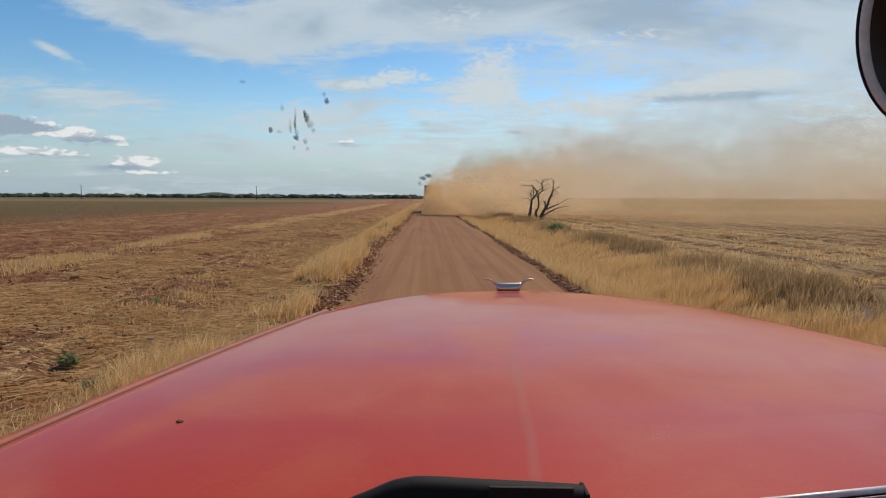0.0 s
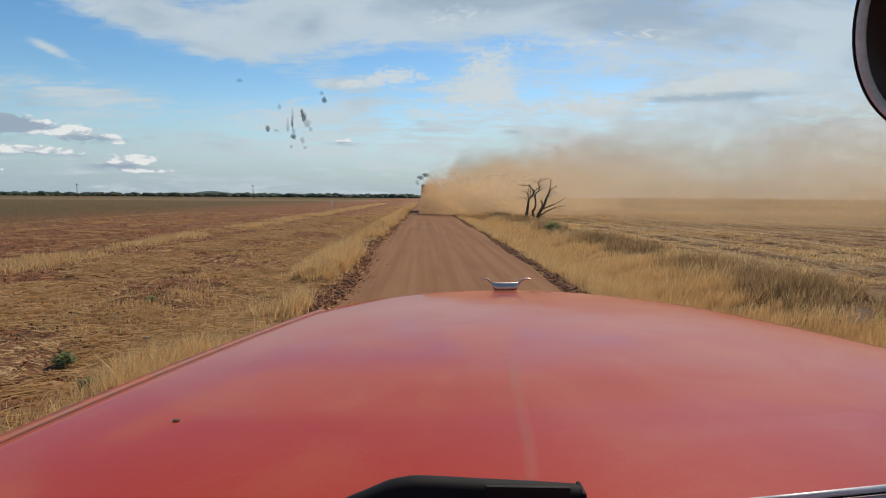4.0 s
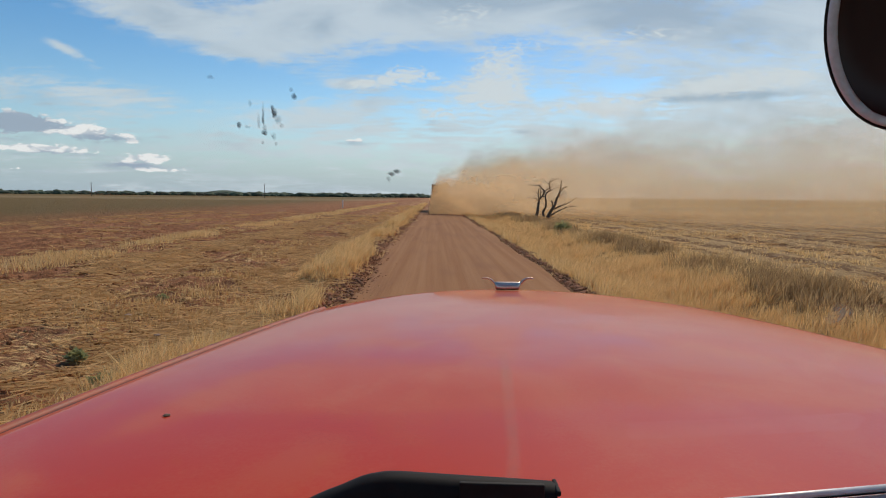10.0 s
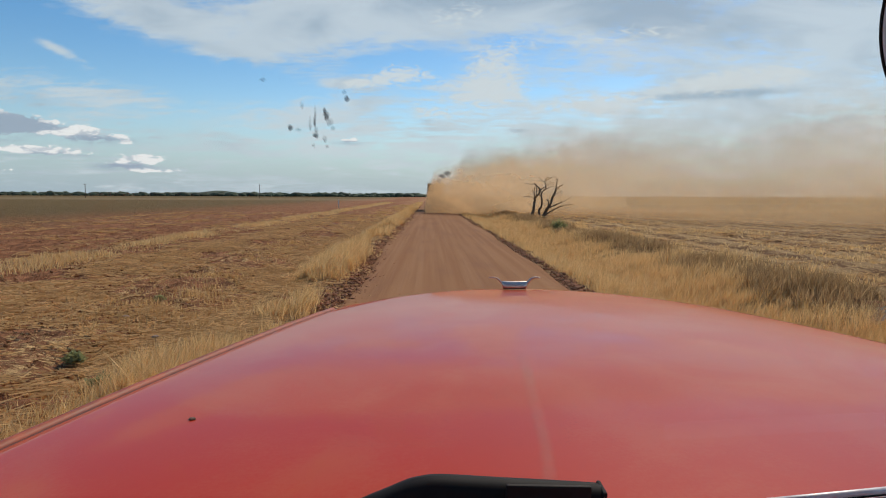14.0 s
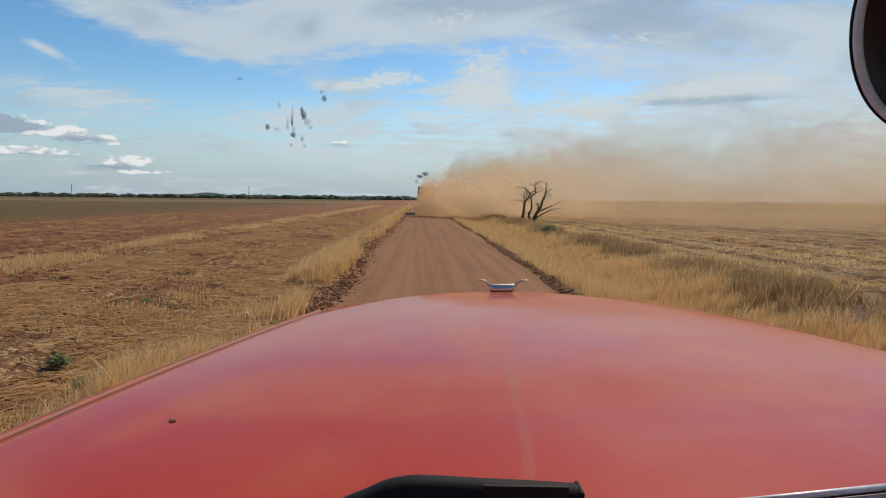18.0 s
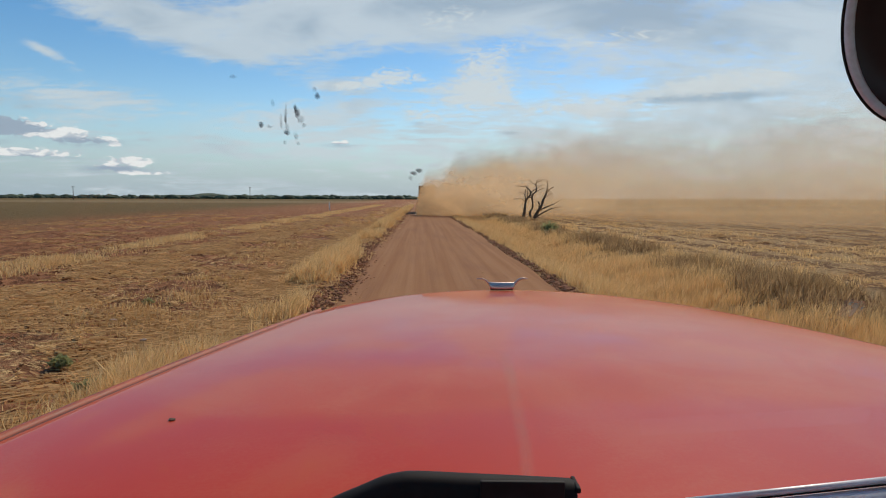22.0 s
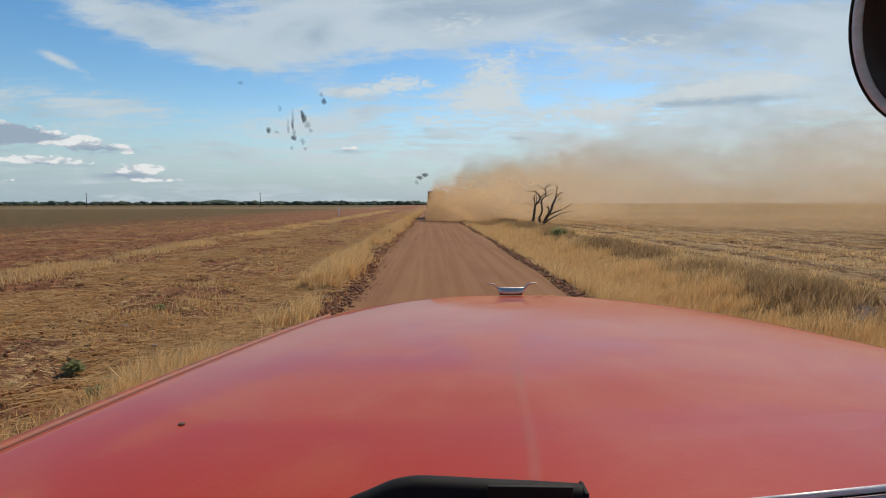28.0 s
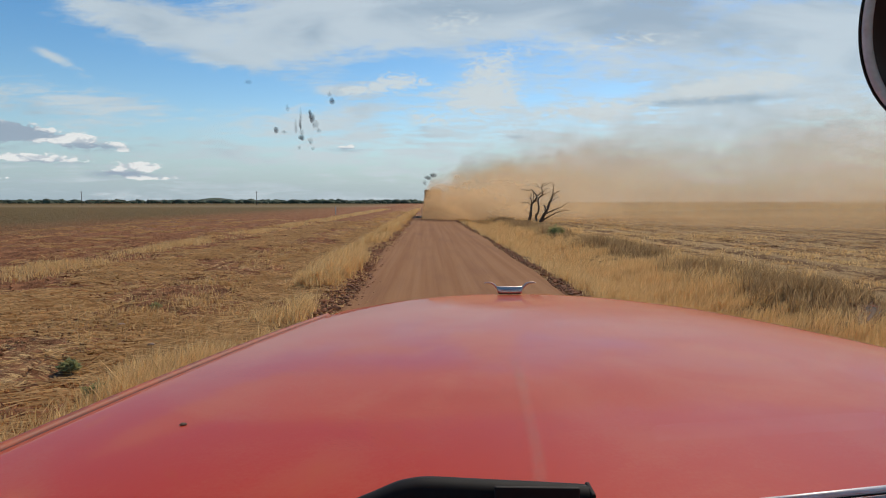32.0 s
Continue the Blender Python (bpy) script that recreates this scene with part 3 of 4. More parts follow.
# ---------------------------------------------------------------- grass, straw and clods
def tuft(name, label, mat, x0, x1, y0, y1, count, tall, lean, clump=0.16, patchy=0.0, seed=1, category="grass", width=0.0045, power=1.0, k=14):
    """A strip of upright dry blades, standing in clumps, thicker near the viewpoint."""
    g = np.random.default_rng(seed)
    n_c = count // k
    ty = g.random(n_c) ** power
    cy = y0 * (y1 / y0) ** ty
    cx = x0 + (x1 - x0) * g.beta(1.6, 1.6, n_c)
    wave = np.sin(cy * 0.45 + seed) + 0.7 * np.sin(cy * 1.13 + 2 * seed) + 0.6 * np.sin(cx * 1.9 + cy * 0.21)
    keep = g.random(n_c) > patchy * (0.5 + 0.5 * np.tanh(2.2 * wave))
    cx, cy, wave = cx[keep], cy[keep], wave[keep]
    ch = tall * (0.65 + 0.5 * g.random(len(cx))) * (1.0 - 0.32 * np.tanh(wave) * (patchy > 0))
    bx = np.repeat(cx, k) + g.normal(0, clump, len(cx) * k) * (1 + np.repeat(cy, k) * 0.012)
    by = np.repeat(cy, k) + g.normal(0, clump, len(cx) * k) * (1 + np.repeat(cy, k) * 0.012)
    bz = lie(bx, by) - 0.02
    h = np.repeat(ch, k) * (0.45 + 0.65 * g.random(len(bx)))
    w = width * (1 + by / 11.0) * (0.7 + 0.6 * g.random(len(bx)))
    turn = g.random(len(bx)) * math.pi
    dx, dy = np.cos(turn) * w, np.sin(turn) * w
    lx = h * (g.normal(0.0, 0.28, len(bx)) + lean)
    ly = h * g.normal(0.0, 0.26, len(bx))
    v = np.empty((len(bx), 5, 3), dtype=np.float32)
    v[:, 0] = np.stack([bx - dx, by - dy, bz], 1)
    v[:, 1] = np.stack([bx + dx, by + dy, bz], 1)
    v[:, 2] = np.stack([bx - dx * 0.8 + lx * 0.35, by - dy * 0.8 + ly * 0.35, bz + h * 0.55], 1)
    v[:, 3] = np.stack([bx + dx * 0.8 + lx * 0.35, by + dy * 0.8 + ly * 0.35, bz + h * 0.55], 1)
    v[:, 4] = np.stack([bx + lx, by + ly, bz + h], 1)
    base = (np.arange(len(bx)) * 5)[:, None]
    t = np.concatenate([base + np.array([[0, 1, 3]]), base + np.array([[0, 3, 2]]), base + np.array([[2, 3, 4]])])
    return tagged(new(name, fast_mesh(name, v.reshape(-1, 3), t, mat)), label, category, kind="stuff")


def litter(name, label, mat, x0, x1, y0, y1, count, long, seed):
    """Straw lying criss-cross on the ground."""
    g = np.random.default_rng(seed)
    k = 14
    cy = y0 * (y1 / y0) ** (g.random(count // k))
    cx = x0 + (x1 - x0) * g.random(count // k)
    keep = np.sin(cx * 1.1 + 0.5 * np.sin(cy * 0.3)) + 0.8 * np.sin(cy * 0.9 + cx * 0.4) + 0.8 * g.normal(size=count // k) > 0.45
    cx, cy = cx[keep], cy[keep]
    n = len(cx) * k
    x = np.repeat(cx, k) + g.normal(0, 0.20, n) * (1 + np.repeat(cy, k) * 0.02)
    y = np.repeat(cy, k) + g.normal(0, 0.11, n) * (1 + np.repeat(cy, k) * 0.02)
    a = np.repeat(g.normal(0.2, 0.5, len(cx)), k) + g.normal(0.0, 0.55, n)
    half = long * (0.5 + g.random(n)) * (1 + y / 40) / 2
    w = 0.0060 * (1 + y / 9.0)
    ux, uy = np.cos(a), np.sin(a)
    z = lie(x, y) + 0.012 + 0.07 * g.random(n) ** 2
    tilt = g.normal(0, 0.10, n) * half
    v = np.empty((n, 4, 3), dtype=np.float32)
    for i, (s, t) in enumerate(((-1, -1), (1, -1), (1, 1), (-1, 1))):
        v[:, i] = np.stack([x + ux * half * s - uy * w * t, y + uy * half * s + ux * w * t, z + tilt * s + 0.004 * t], 1)
    b = (np.arange(n) * 4)[:, None]
    tris = np.concatenate([b + np.array([[0, 1, 2]]), b + np.array([[0, 2, 3]])])
    tagged(new(name, fast_mesh(name, v.reshape(-1, 3), tris, mat)), label, "straw", kind="stuff")


def clods(name, label, x_of, y0, y1, count, size, seed, spread=0.2, mat=None):
    """Crumbled lumps of earth thrown up along a line."""
    g = np.random.default_rng(seed)
    bm = bmesh.new()
    bmesh.ops.create_icosphere(bm, subdivisions=1, radius=1.0)
    bv = np.array([v.co for v in bm.verts])
    bf = np.array([[v.index for v in f.verts] for f in bm.faces])
    bm.free()
    y = y0 * (y1 / y0) ** g.random(count)
    x = x_of(y) + g.normal(0, spread, count)
    s = size * (0.35 + g.random(count) ** 2.5 * 1.5)
    z = lie(x, y) + 0.05
    v = bv[None] * (s[:, None, None] * (0.6 + 0.8 * g.random((count, len(bv), 1)))) * np.array([1.15, 1.0, 0.7]) + np.stack([x, y, z], 1)[:, None]
    f = bf[None] + (np.arange(count) * len(bv))[:, None, None]
    tagged(new(name, fast_mesh(name, v.reshape(-1, 3), f.reshape(-1, 3), mat or CLOD)), label, "earth", kind="stuff")


tuft("verge_grass", "tall pale dry grass along the road's edge", DRY, -3.95, -2.45, 6.0, 170, 90000, 0.48, 0.16, patchy=1.05, seed=2, clump=0.075, width=0.0034, k=34)
tuft("short_verge_grass", "low broken dry grass beside the road", DRY, -4.6, -2.40, 5.0, 110, 26000, 0.22, 0.25, patchy=0.8, seed=8, clump=0.12, width=0.0034, k=16)
tuft("field_edge_grass", "thin patches of dry grass among straw", STRAW, -8.5, -3.8, 4.0, 150, 26000, 0.17, 0.10, patchy=1.0, seed=5, width=0.0036)
tuft("far_strip_grass", "strip of dry yellow grass between straw and ploughed land", DRY, -15.2, -12.4, 13.0, 190, 36000, 0.24, 0.08, patchy=0.85, seed=15, width=0.0032)
tuft("ditch_grass", "thick yellow dry grass filling the ditch", DRY, 4.15, 8.7, 4.0, 170, 300000, 0.40, 0.18, seed=3, patchy=0.25, clump=0.09, width=0.0023, k=26)
tuft("weed_bank", "brown dead weeds on the ditch bank", WEED, 8.0, 10.6, 4.0, 170, 80000, 0.46, 0.04, seed=4, patchy=0.7, category="weeds", width=0.0042, clump=0.10, k=22)
tuft("bank_grass", "pale dry grass mixed into the weeds", DRY, 7.0, 12.4, 6.0, 150, 42000, 0.40, 0.10, seed=9, patchy=1.1, clump=0.12, width=0.0032, k=20)
clods("bank_clods", "dark broken clods among the weeds", lambda y: 9.4 + 0.5 * wobble(y, 2.0), 5.0, 120, 2600, 0.045, 25, spread=0.45)
tuft("stubble_grass", "short stubble beside the bank", DRY, 11.0, 24.0, 8.0, 120, 24000, 0.16, 0.0, seed=6, patchy=0.6, category="stubble")
litter("fallen_straw", "fallen straw scattered over red soil", STRAW, -13.0, -2.6, 4.0, 70, 140000, 0.25, 11)
litter("field_straw", "sparse straw over ploughed soil", STRAW, -34.0, -12.0, 9.0, 80, 22000, 0.3, 12)
litter("stubble_straw", "flattened straw rows in the stubble field", STRAW, 11.0, 40.0, 9.0, 90, 40000, 0.25, 13)
clods("road_edge_clods", "crumbled red clods along the road edge", lambda y: ROAD_L - 0.18 + wobble(y, 1.0), 4.0, 120, 4200, 0.030, 21, spread=0.26)
clods("ditch_edge_clods", "crumbled red clods beside the ditch", lambda y: ROAD_R + 0.22 + wobble(y, 4.0), 4.0, 120, 3800, 0.033, 22)
clods("field_clods", "loose clods of red ploughed soil", lambda y: np.full(y.shape, -13.0), 9.0, 90, 6000, 0.026, 23, spread=6.0, mat=SOIL)
clods("verge_crumbs", "small crumbs of red soil among the straw", lambda y: np.full(y.shape, -6.0), 4.5, 60, 4000, 0.014, 24, spread=1.8, mat=SOIL)


# ---------------------------------------------------------------- far things
def far_trees():
    g = np.random.default_rng(31)
    bm = bmesh.new()
    bmesh.ops.create_icosphere(bm, subdivisions=2, radius=1.0)
    bv = np.array([v.co for v in bm.verts])
    bf = np.array([[v.index for v in f.verts] for f in bm.faces])
    bm.free()
    n = 1500
    y = 760 + 260 * g.random(n)
    x = -950 + (950 - 6) * g.random(n)
    s = 1.7 + 2.3 * g.random(n) ** 2
    sc = np.stack([s * (1.2 + g.random(n) * 1.6), s * 1.4, s * (0.75 + 0.5 * g.random(n))], 1)
    bump = 0.7 + 0.6 * g.random((n, len(bv), 1))
    v = bv[None] * bump * sc[:, None] + np.stack([x, y, s * 0.4], 1)[:, None]
    f = bf[None] + (np.arange(n) * len(bv))[:, None, None]
    tagged(new("tree_line", fast_mesh("tree_line", v.reshape(-1, 3), f.reshape(-1, 3), FAR_LEAF)), "low dark green brush line on the horizon", "trees", kind="stuff")


def far_hill():
    xs, ys = np.linspace(-1, 1, 60), np.linspace(-1, 1, 24)
    X, Y = np.meshgrid(xs, ys)
    Z = np.maximum(0, 1 - X ** 2) * np.maximum(0, 1 - Y ** 2)
    Z = Z * (1 + 0.25 * np.sin(5 * X + 1) + 0.15 * np.sin(13 * X))
    v = np.stack([-640 + 190 * X.ravel(), 1700 + 120 * Y.ravel(), -2 + 11.5 * Z.ravel()], 1)
    n = 60
    i = (np.arange(23)[:, None] * n + np.arange(n - 1)[None, :]).ravel()
    tris = np.concatenate([np.stack([i, i + 1, i + n + 1], 1), np.stack([i, i + n + 1, i + n], 1)])
    tagged(new("far_hill", fast_mesh("far_hill", v, tris, FAR_LEAF)), "low brush-covered hill on the horizon", "hill", kind="structure")


def utility_pole(at, height):
    e = thing("utility_pole", "weathered wooden utility pole with one crossarm", "utility pole", "poles along the field", at)
    part("pole", tube_mesh("pole", [(0, 0, -0.1), (0.01, 0, height * 0.5), (0, 0, height)], [0.21, 0.19, 0.16], POLE_WOOD, 10), e)
    part("crossarm", block("crossarm", (2.3, 0.12, 0.13), (0, 0.13, height - 0.55), POLE_WOOD, 0.015), e)
    for x in (-1.0, -0.45, 0.45, 1.0):
        part("insulator", tube_mesh("insulator", [(x, 0.13, height - 0.48), (x, 0.13, height - 0.36), (x, 0.13, height - 0.27)], [0.03, 0.06, 0.03], INSULATOR, 8), e)


def marker_post(at):
    e = thing("marker_post", "slim white marker post standing in dry grass", "post", at=at)
    part("post", tube_mesh("post", [(0, 0, -0.1), (0, 0, 1.30), (0, 0, 1.36)], [0.10, 0.10, 0.07], WHITE, 10), e)
    part("cap", tube_mesh("cap", [(0, 0, 1.36), (0, 0, 1.46), (0, 0, 1.50)], [0.12, 0.12, 0.04], WHITE, 10), e)


def limb(g, start, way, length, radius, bend, steps=7):
    """A crooked branch: its points and radii."""
    p, d = Vector(start), Vector(way).normalized()
    pts, rad = [p.copy()], [radius]
    for i in range(steps):
        d = (d + Vector((g.normal(0, bend), g.normal(0, bend), g.normal(0.04, bend)))).normalized()
        p = p + d * (length / steps)
        pts.append(p.copy())
        rad.append(radius * (1 - 0.82 * (i + 1) / steps))
    return pts, rad


def bend_line(points, steps=3):
    """A smooth line through a few points."""
    p = [Vector((x, y, z)) for x, y, z in points]
    p = [p[0]] + p + [p[-1]]
    out = []
    for i in range(1, len(p) - 2):
        for s in range(steps):
            t = s / steps
            a, b, c, d = p[i - 1:i + 3]
            out.append(0.5 * ((2 * b) + (c - a) * t + (2 * a - 5 * b + 4 * c - d) * t * t + (3 * b - a - 3 * c + d) * t ** 3))
    return out + [p[-2]]


def dead_tree(at):
    g = np.random.default_rng(44)
    e = thing("dead_tree", "bare dead tree with three crooked dark stems", "tree", at=at)
    # stems and boughs: across, up and thickness along each line
    stems = (([(-1.45, -0.15), (-1.22, 0.75), (-1.02, 2.05), (-0.86, 2.62), (-0.42, 3.30), (-0.28, 3.75), (-0.72, 4.32), (-1.05, 4.55), (-1.55, 4.50), (-2.45, 4.65)], 0.21, 0.03),
             ([(-0.18, -0.15), (-0.24, 0.85), (0.02, 1.80), (-0.12, 3.10), (0.22, 3.60), (0.55, 4.00), (0.38, 4.75), (0.62, 5.35), (1.02, 5.55)], 0.17, 0.035),
             ([(0.20, -0.15), (0.62, 0.80), (1.12, 1.75), (1.62, 2.85), (1.98, 3.75), (1.95, 4.35), (2.12, 5.00), (2.10, 5.35)], 0.25, 0.04))
    boughs = ((0, [(0.55, 0.25), (1.30, 0.80), (2.25, 1.30), (3.30, 1.62), (4.30, 1.75)], 0.125, 0.035), (2, [(0.95, 1.22), (2.00, 1.75), (3.30, 2.25), (4.40, 2.98)], 0.12, 0.03),
              (0, [(-0.98, 2.30), (-1.55, 2.78), (-2.35, 2.80)], 0.07, 0.02), (0, [(-0.92, 2.45), (-1.12, 3.30), (-0.95, 4.15)], 0.10, 0.05),
              (0, [(-0.80, 2.70), (-0.76, 3.50), (-0.72, 4.25)], 0.09, 0.05), (0, [(-1.10, 3.30), (-1.45, 3.65), (-1.95, 3.72)], 0.05, 0.02),
              (1, [(-0.35, 3.50), (0.10, 3.95), (0.55, 4.25)], 0.10, 0.05), (1, [(-0.10, 3.05), (-0.75, 2.90), (-1.05, 2.35)], 0.08, 0.05),
              (1, [(0.52, 3.80), (1.20, 4.20), (1.95, 4.35)], 0.06, 0.02), (1, [(0.40, 4.95), (1.30, 5.45), (1.85, 5.60)], 0.07, 0.02),
              (1, [(0.45, 4.05), (0.90, 4.55), (1.20, 4.70)], 0.05, 0.02), (2, [(1.98, 3.70), (2.45, 4.15), (2.95, 4.50)], 0.10, 0.055),
              (2, [(1.78, 3.00), (2.35, 3.35), (2.90, 3.65)], 0.06, 0.03), (2, [(0.95, 1.60), (0.88, 2.10), (0.82, 2.45)], 0.11, 0.09),
              (2, [(2.10, 4.95), (1.90, 5.30), (1.65, 5.45)], 0.04, 0.015), (1, [(0.30, 4.85), (-0.20, 5.15), (-0.45, 5.30)], 0.05, 0.015))
    trunks = []
    scale = 0.83

    def line_mesh(name, line, r0, r1, sides):
        pts = bend_line([(x * scale, 0.25 * math.sin(2.1 * i + 3 * line[0][0]), z * scale) for i, (x, z) in enumerate(line)], 4)
        n = len(pts) - 1
        pts = [p + Vector((g.normal(0, 0.018), g.normal(0, 0.018), 0)) for p in pts]
        return tube_mesh(name, pts, [0.8 * (r0 + (r1 - r0) * i / n) * (1 + 0.10 * g.normal()) for i in range(n + 1)], BARK, sides), pts

    def twigs(parent, pts, first, r):
        for i in range(first, len(pts) - 1, 2):
            a = g.random() * 6.28
            tp, tr = limb(g, pts[i], (math.cos(a), 0.4 * math.sin(a), 0.2 + 0.7 * g.random()), 0.25 + 0.55 * g.random(), r, 0.30, 5)
            part("twig", tube_mesh("twig", tp, tr, BARK, 5), parent)

    for line, r0, r1 in stems:
        me, pts = line_mesh("trunk", line, r0, r1, 10)
        trunks.append(part("trunk", me, e))
        twigs(trunks[-1], pts, 14, 0.022)
    for k, line, r0, r1 in boughs:
        me, pts = line_mesh("branch", line, r0, r1, 7)
        part("branch", me, trunks[k])
        twigs(trunks[k], pts, 4, 0.016)


def stone(at, size, seed):
    g = np.random.default_rng(seed)
    bm = bmesh.new()
    bmesh.ops.create_icosphere(bm, subdivisions=2, radius=1.0)
    for v in bm.verts:
        v.co = Vector((v.co.x * size * 1.4, v.co.y * size, v.co.z * size * 0.55)) * (1 + 0.12 * g.normal())
    ob = new("stone", finish(bm, "stone", PALE_STONE))
    ob.location = at
    tagged(ob, "small pale stone lying on bare red soil", "stone", "stones on the soil")


def leafy(name, label, category, at, wide, tall, count, seed):
    """A low plant: stems and many small leaves."""
    g = np.random.default_rng(seed)
    e = thing(name, label, category, at=at)
    sv, sf = [], []
    for _ in range(12):
        a = g.random() * 6.28
        pts, rad = limb(g, (0, 0, -0.03), (math.cos(a) * wide, math.sin(a) * wide, tall * 0.9), tall * 0.9, 0.012, 0.15, 4)
        v, f = tube(pts, rad, 5)
        sf += [tuple(i + len(sv) for i in q) for q in f]
        sv += v
    part("stems", mesh_of("stems", sv, sf, BARK, True), e)
    d = g.normal(size=(count, 3))
    d /= np.linalg.norm(d, axis=1)[:, None]
    c = d * (0.45 + 0.6 * g.random((count, 1))) * np.array([wide, wide, tall * 0.55]) * (0.75 + 0.4 * np.sin(3 * np.arctan2(d[:, 1:2], d[:, 0:1]) + seed))
    c[:, 2] = np.abs(c[:, 2] + tall * 0.45)
    u = g.normal(size=(count, 3)) * 0.045
    w = g.normal(size=(count, 3)) * 0.028
    v = np.stack([c - u, c + w, c + u, c - w], 1).reshape(-1, 3)
    b = (np.arange(count) * 4)[:, None]
    part("leaves", fast_mesh("leaves", v, np.concatenate([b + np.array([[0, 1, 2]]), b + np.array([[0, 2, 3]])]), LEAF), e)


def wheel(parent, at, radius, width):
    x, y, z = at
    bm = bmesh.new()
    bmesh.ops.create_cone(bm, cap_ends=True, segments=28, radius1=radius, radius2=radius, depth=width, matrix=pose(x, y, z, 0, 90, 0))
    bmesh.ops.bevel(bm, geom=[e for e in bm.edges if len(e.link_faces) == 2 and max(len(f.verts) for f in e.link_faces) > 4], offset=width * 0.15, segments=2, affect="EDGES")
    w = part("wheel", finish(bm, "tyre", RUBBER, True), parent, "black rubber tyre")
    bm = bmesh.new()
    bmesh.ops.create_cone(bm, cap_ends=True, segments=20, radius1=radius * 0.55, radius2=radius * 0.55, depth=width * 1.04, matrix=pose(x, y, z, 0, 90, 0))
    part("rim", finish(bm, "rim", ALLOY), w)


def lead_trailer():
    """The back of a vehicle that drives ahead inside its own dust."""
    e = thing("trailer", "dark box trailer almost hidden by its own dust", "trailer", at=(0.85, 86, 0))
    part("body", block("body", (2.5, 12.0, 3.05), (0, 6.0, 2.66), DARK_STEEL, 0.10, segments=3), e)
    for s in (-1, 1):
        part("rear_door", block("rear_door", (1.15, 0.05, 2.7), (s * 0.6, -0.02, 2.66), DARK_STEEL, 0.02), e)
        part("mud_flap", block("mud_flap", (0.6, 0.03, 0.7), (s * 0.85, 0.3, 0.6), RUBBER, 0.01), e)
        for y in (1.2, 2.5):
            wheel(e, (s * 0.95, y, 0.52), 0.5, 0.5)
    part("bumper", block("bumper", (2.3, 0.12, 0.16), (0, 0.0, 0.75), GREY_STEEL, 0.02), e)
    part("chassis", block("chassis", (1.1, 10.0, 0.35), (0, 5.6, 0.92), GREY_STEEL, 0.02), e)


far_trees()
far_hill()
for px, py, ph in ((-225, 380, 9.2), (-112, 380, 9.2)):
    utility_pole((px, py, float(lie(np.array(px), np.array(py)))), ph)
marker_post((-17.5, 110, -0.05))
dead_tree((12.9, 66, -0.03))
leafy("green_shrub", "small green leafy shrub on the ditch bank", "shrub", (8.6, 38, 0.05), 0.55, 0.8, 900, 51)
leafy("green_weed", "low green weed on bare red soil", "weed", (-5.4, 8.6, -0.12), 0.13, 0.11, 200, 52)
leafy("green_weed", "small green weed on bare red soil", "weed", (-6.4, 13.5, -0.1), 0.11, 0.10, 150, 53)
leafy("green_weed", "low grey-green weed on bare red soil", "weed", (-4.3, 7.4, -0.08), 0.12, 0.09, 170, 54)
lead_trailer()
stone((-6.1, 11.4, -0.04), 0.055, 1)
stone((-4.9, 10.1, -0.12), 0.04, 2)


# ---------------------------------------------------------------- dust cloud
def dust_curtain(parent, a, b, bow, height_a, height_b, colour, dense, strength, seed, grain, low=0.06, crisp=1.0, lean=0.45):
    """A billowing curtain of dust from a to b, whose top rises from height_a to height_b and leans back the way the
    truck came, a tilt added to face the sun and look brighter.
    """
    n, m = 90, 26
    a, b = np.array(a, float), np.array(b, float)
    d = (b - a) / np.linalg.norm(b - a)
    side = np.array([-d[1], d[0]])
    verts, uvs = [], []
    for i in range(n + 1):
        s = i / n
        base = a + (b - a) * s + side * bow * 4 * s * (1 - s)
        top = height_a + (height_b - height_a) * s ** 0.5
        for j in range(m + 1):
            v = j / m
            calm = min(1.0, 0.10 + 3.0 * s)
            swell = calm * (0.5 * math.sin(5 * s + 3 * v + seed) + 0.3 * math.sin(13 * s - 4 * v + 2 * seed))
            p = base + side * swell - np.array([0.0, lean * v * top * min(1.0, 6 * s)])
            verts.append((p[0], p[1], -0.3 + v * top))
            uvs.append((s, v))
    faces = [(i * (m + 1) + j, (i + 1) * (m + 1) + j, (i + 1) * (m + 1) + j + 1, i * (m + 1) + j + 1) for i in range(n) for j in range(m)]
    me = mesh_of("dust_curtain", verts, faces, dust_haze("airborne_dust", colour, dense, strength, seed, grain, low, crisp), True)
    lay = me.uv_layers.new(name="along")
    lay.data.foreach_set("uv", np.array([uvs[l.vertex_index] for l in me.loops], dtype=np.float32).ravel())
    return part("dust_curtain", me, parent)


dust = tagged(new("dust_cloud"), "tan dust cloud drifting from the road over the field", "dust", kind="stuff")
TAN, PALE_TAN, DULL_TAN = (0.70, 0.470, 0.258), (0.58, 0.450, 0.288), (0.46, 0.330, 0.190)
dust_curtain(dust, (-0.85, 77.5), (44.0, 42.0), 2.0, 5.4, 14.0, TAN, 0.86, 0.26, 1.0, 0.10, 0.05)
dust_curtain(dust, (-0.80, 79.8), (70.0, 58.0), 3.0, 5.6, 19.0, TAN, 0.78, 0.27, 2.0, 0.085, 0.06)
dust_curtain(dust, (-0.60, 82.0), (105.0, 86.0), 3.0, 6.0, 25.0, PALE_TAN, 0.60, 0.28, 3.0, 0.065)
dust_curtain(dust, (2.6, 98.0), (160.0, 130.0), 4.0, 9.0, 26.0, PALE_TAN, 0.50, 0.30, 4.0, 0.045)
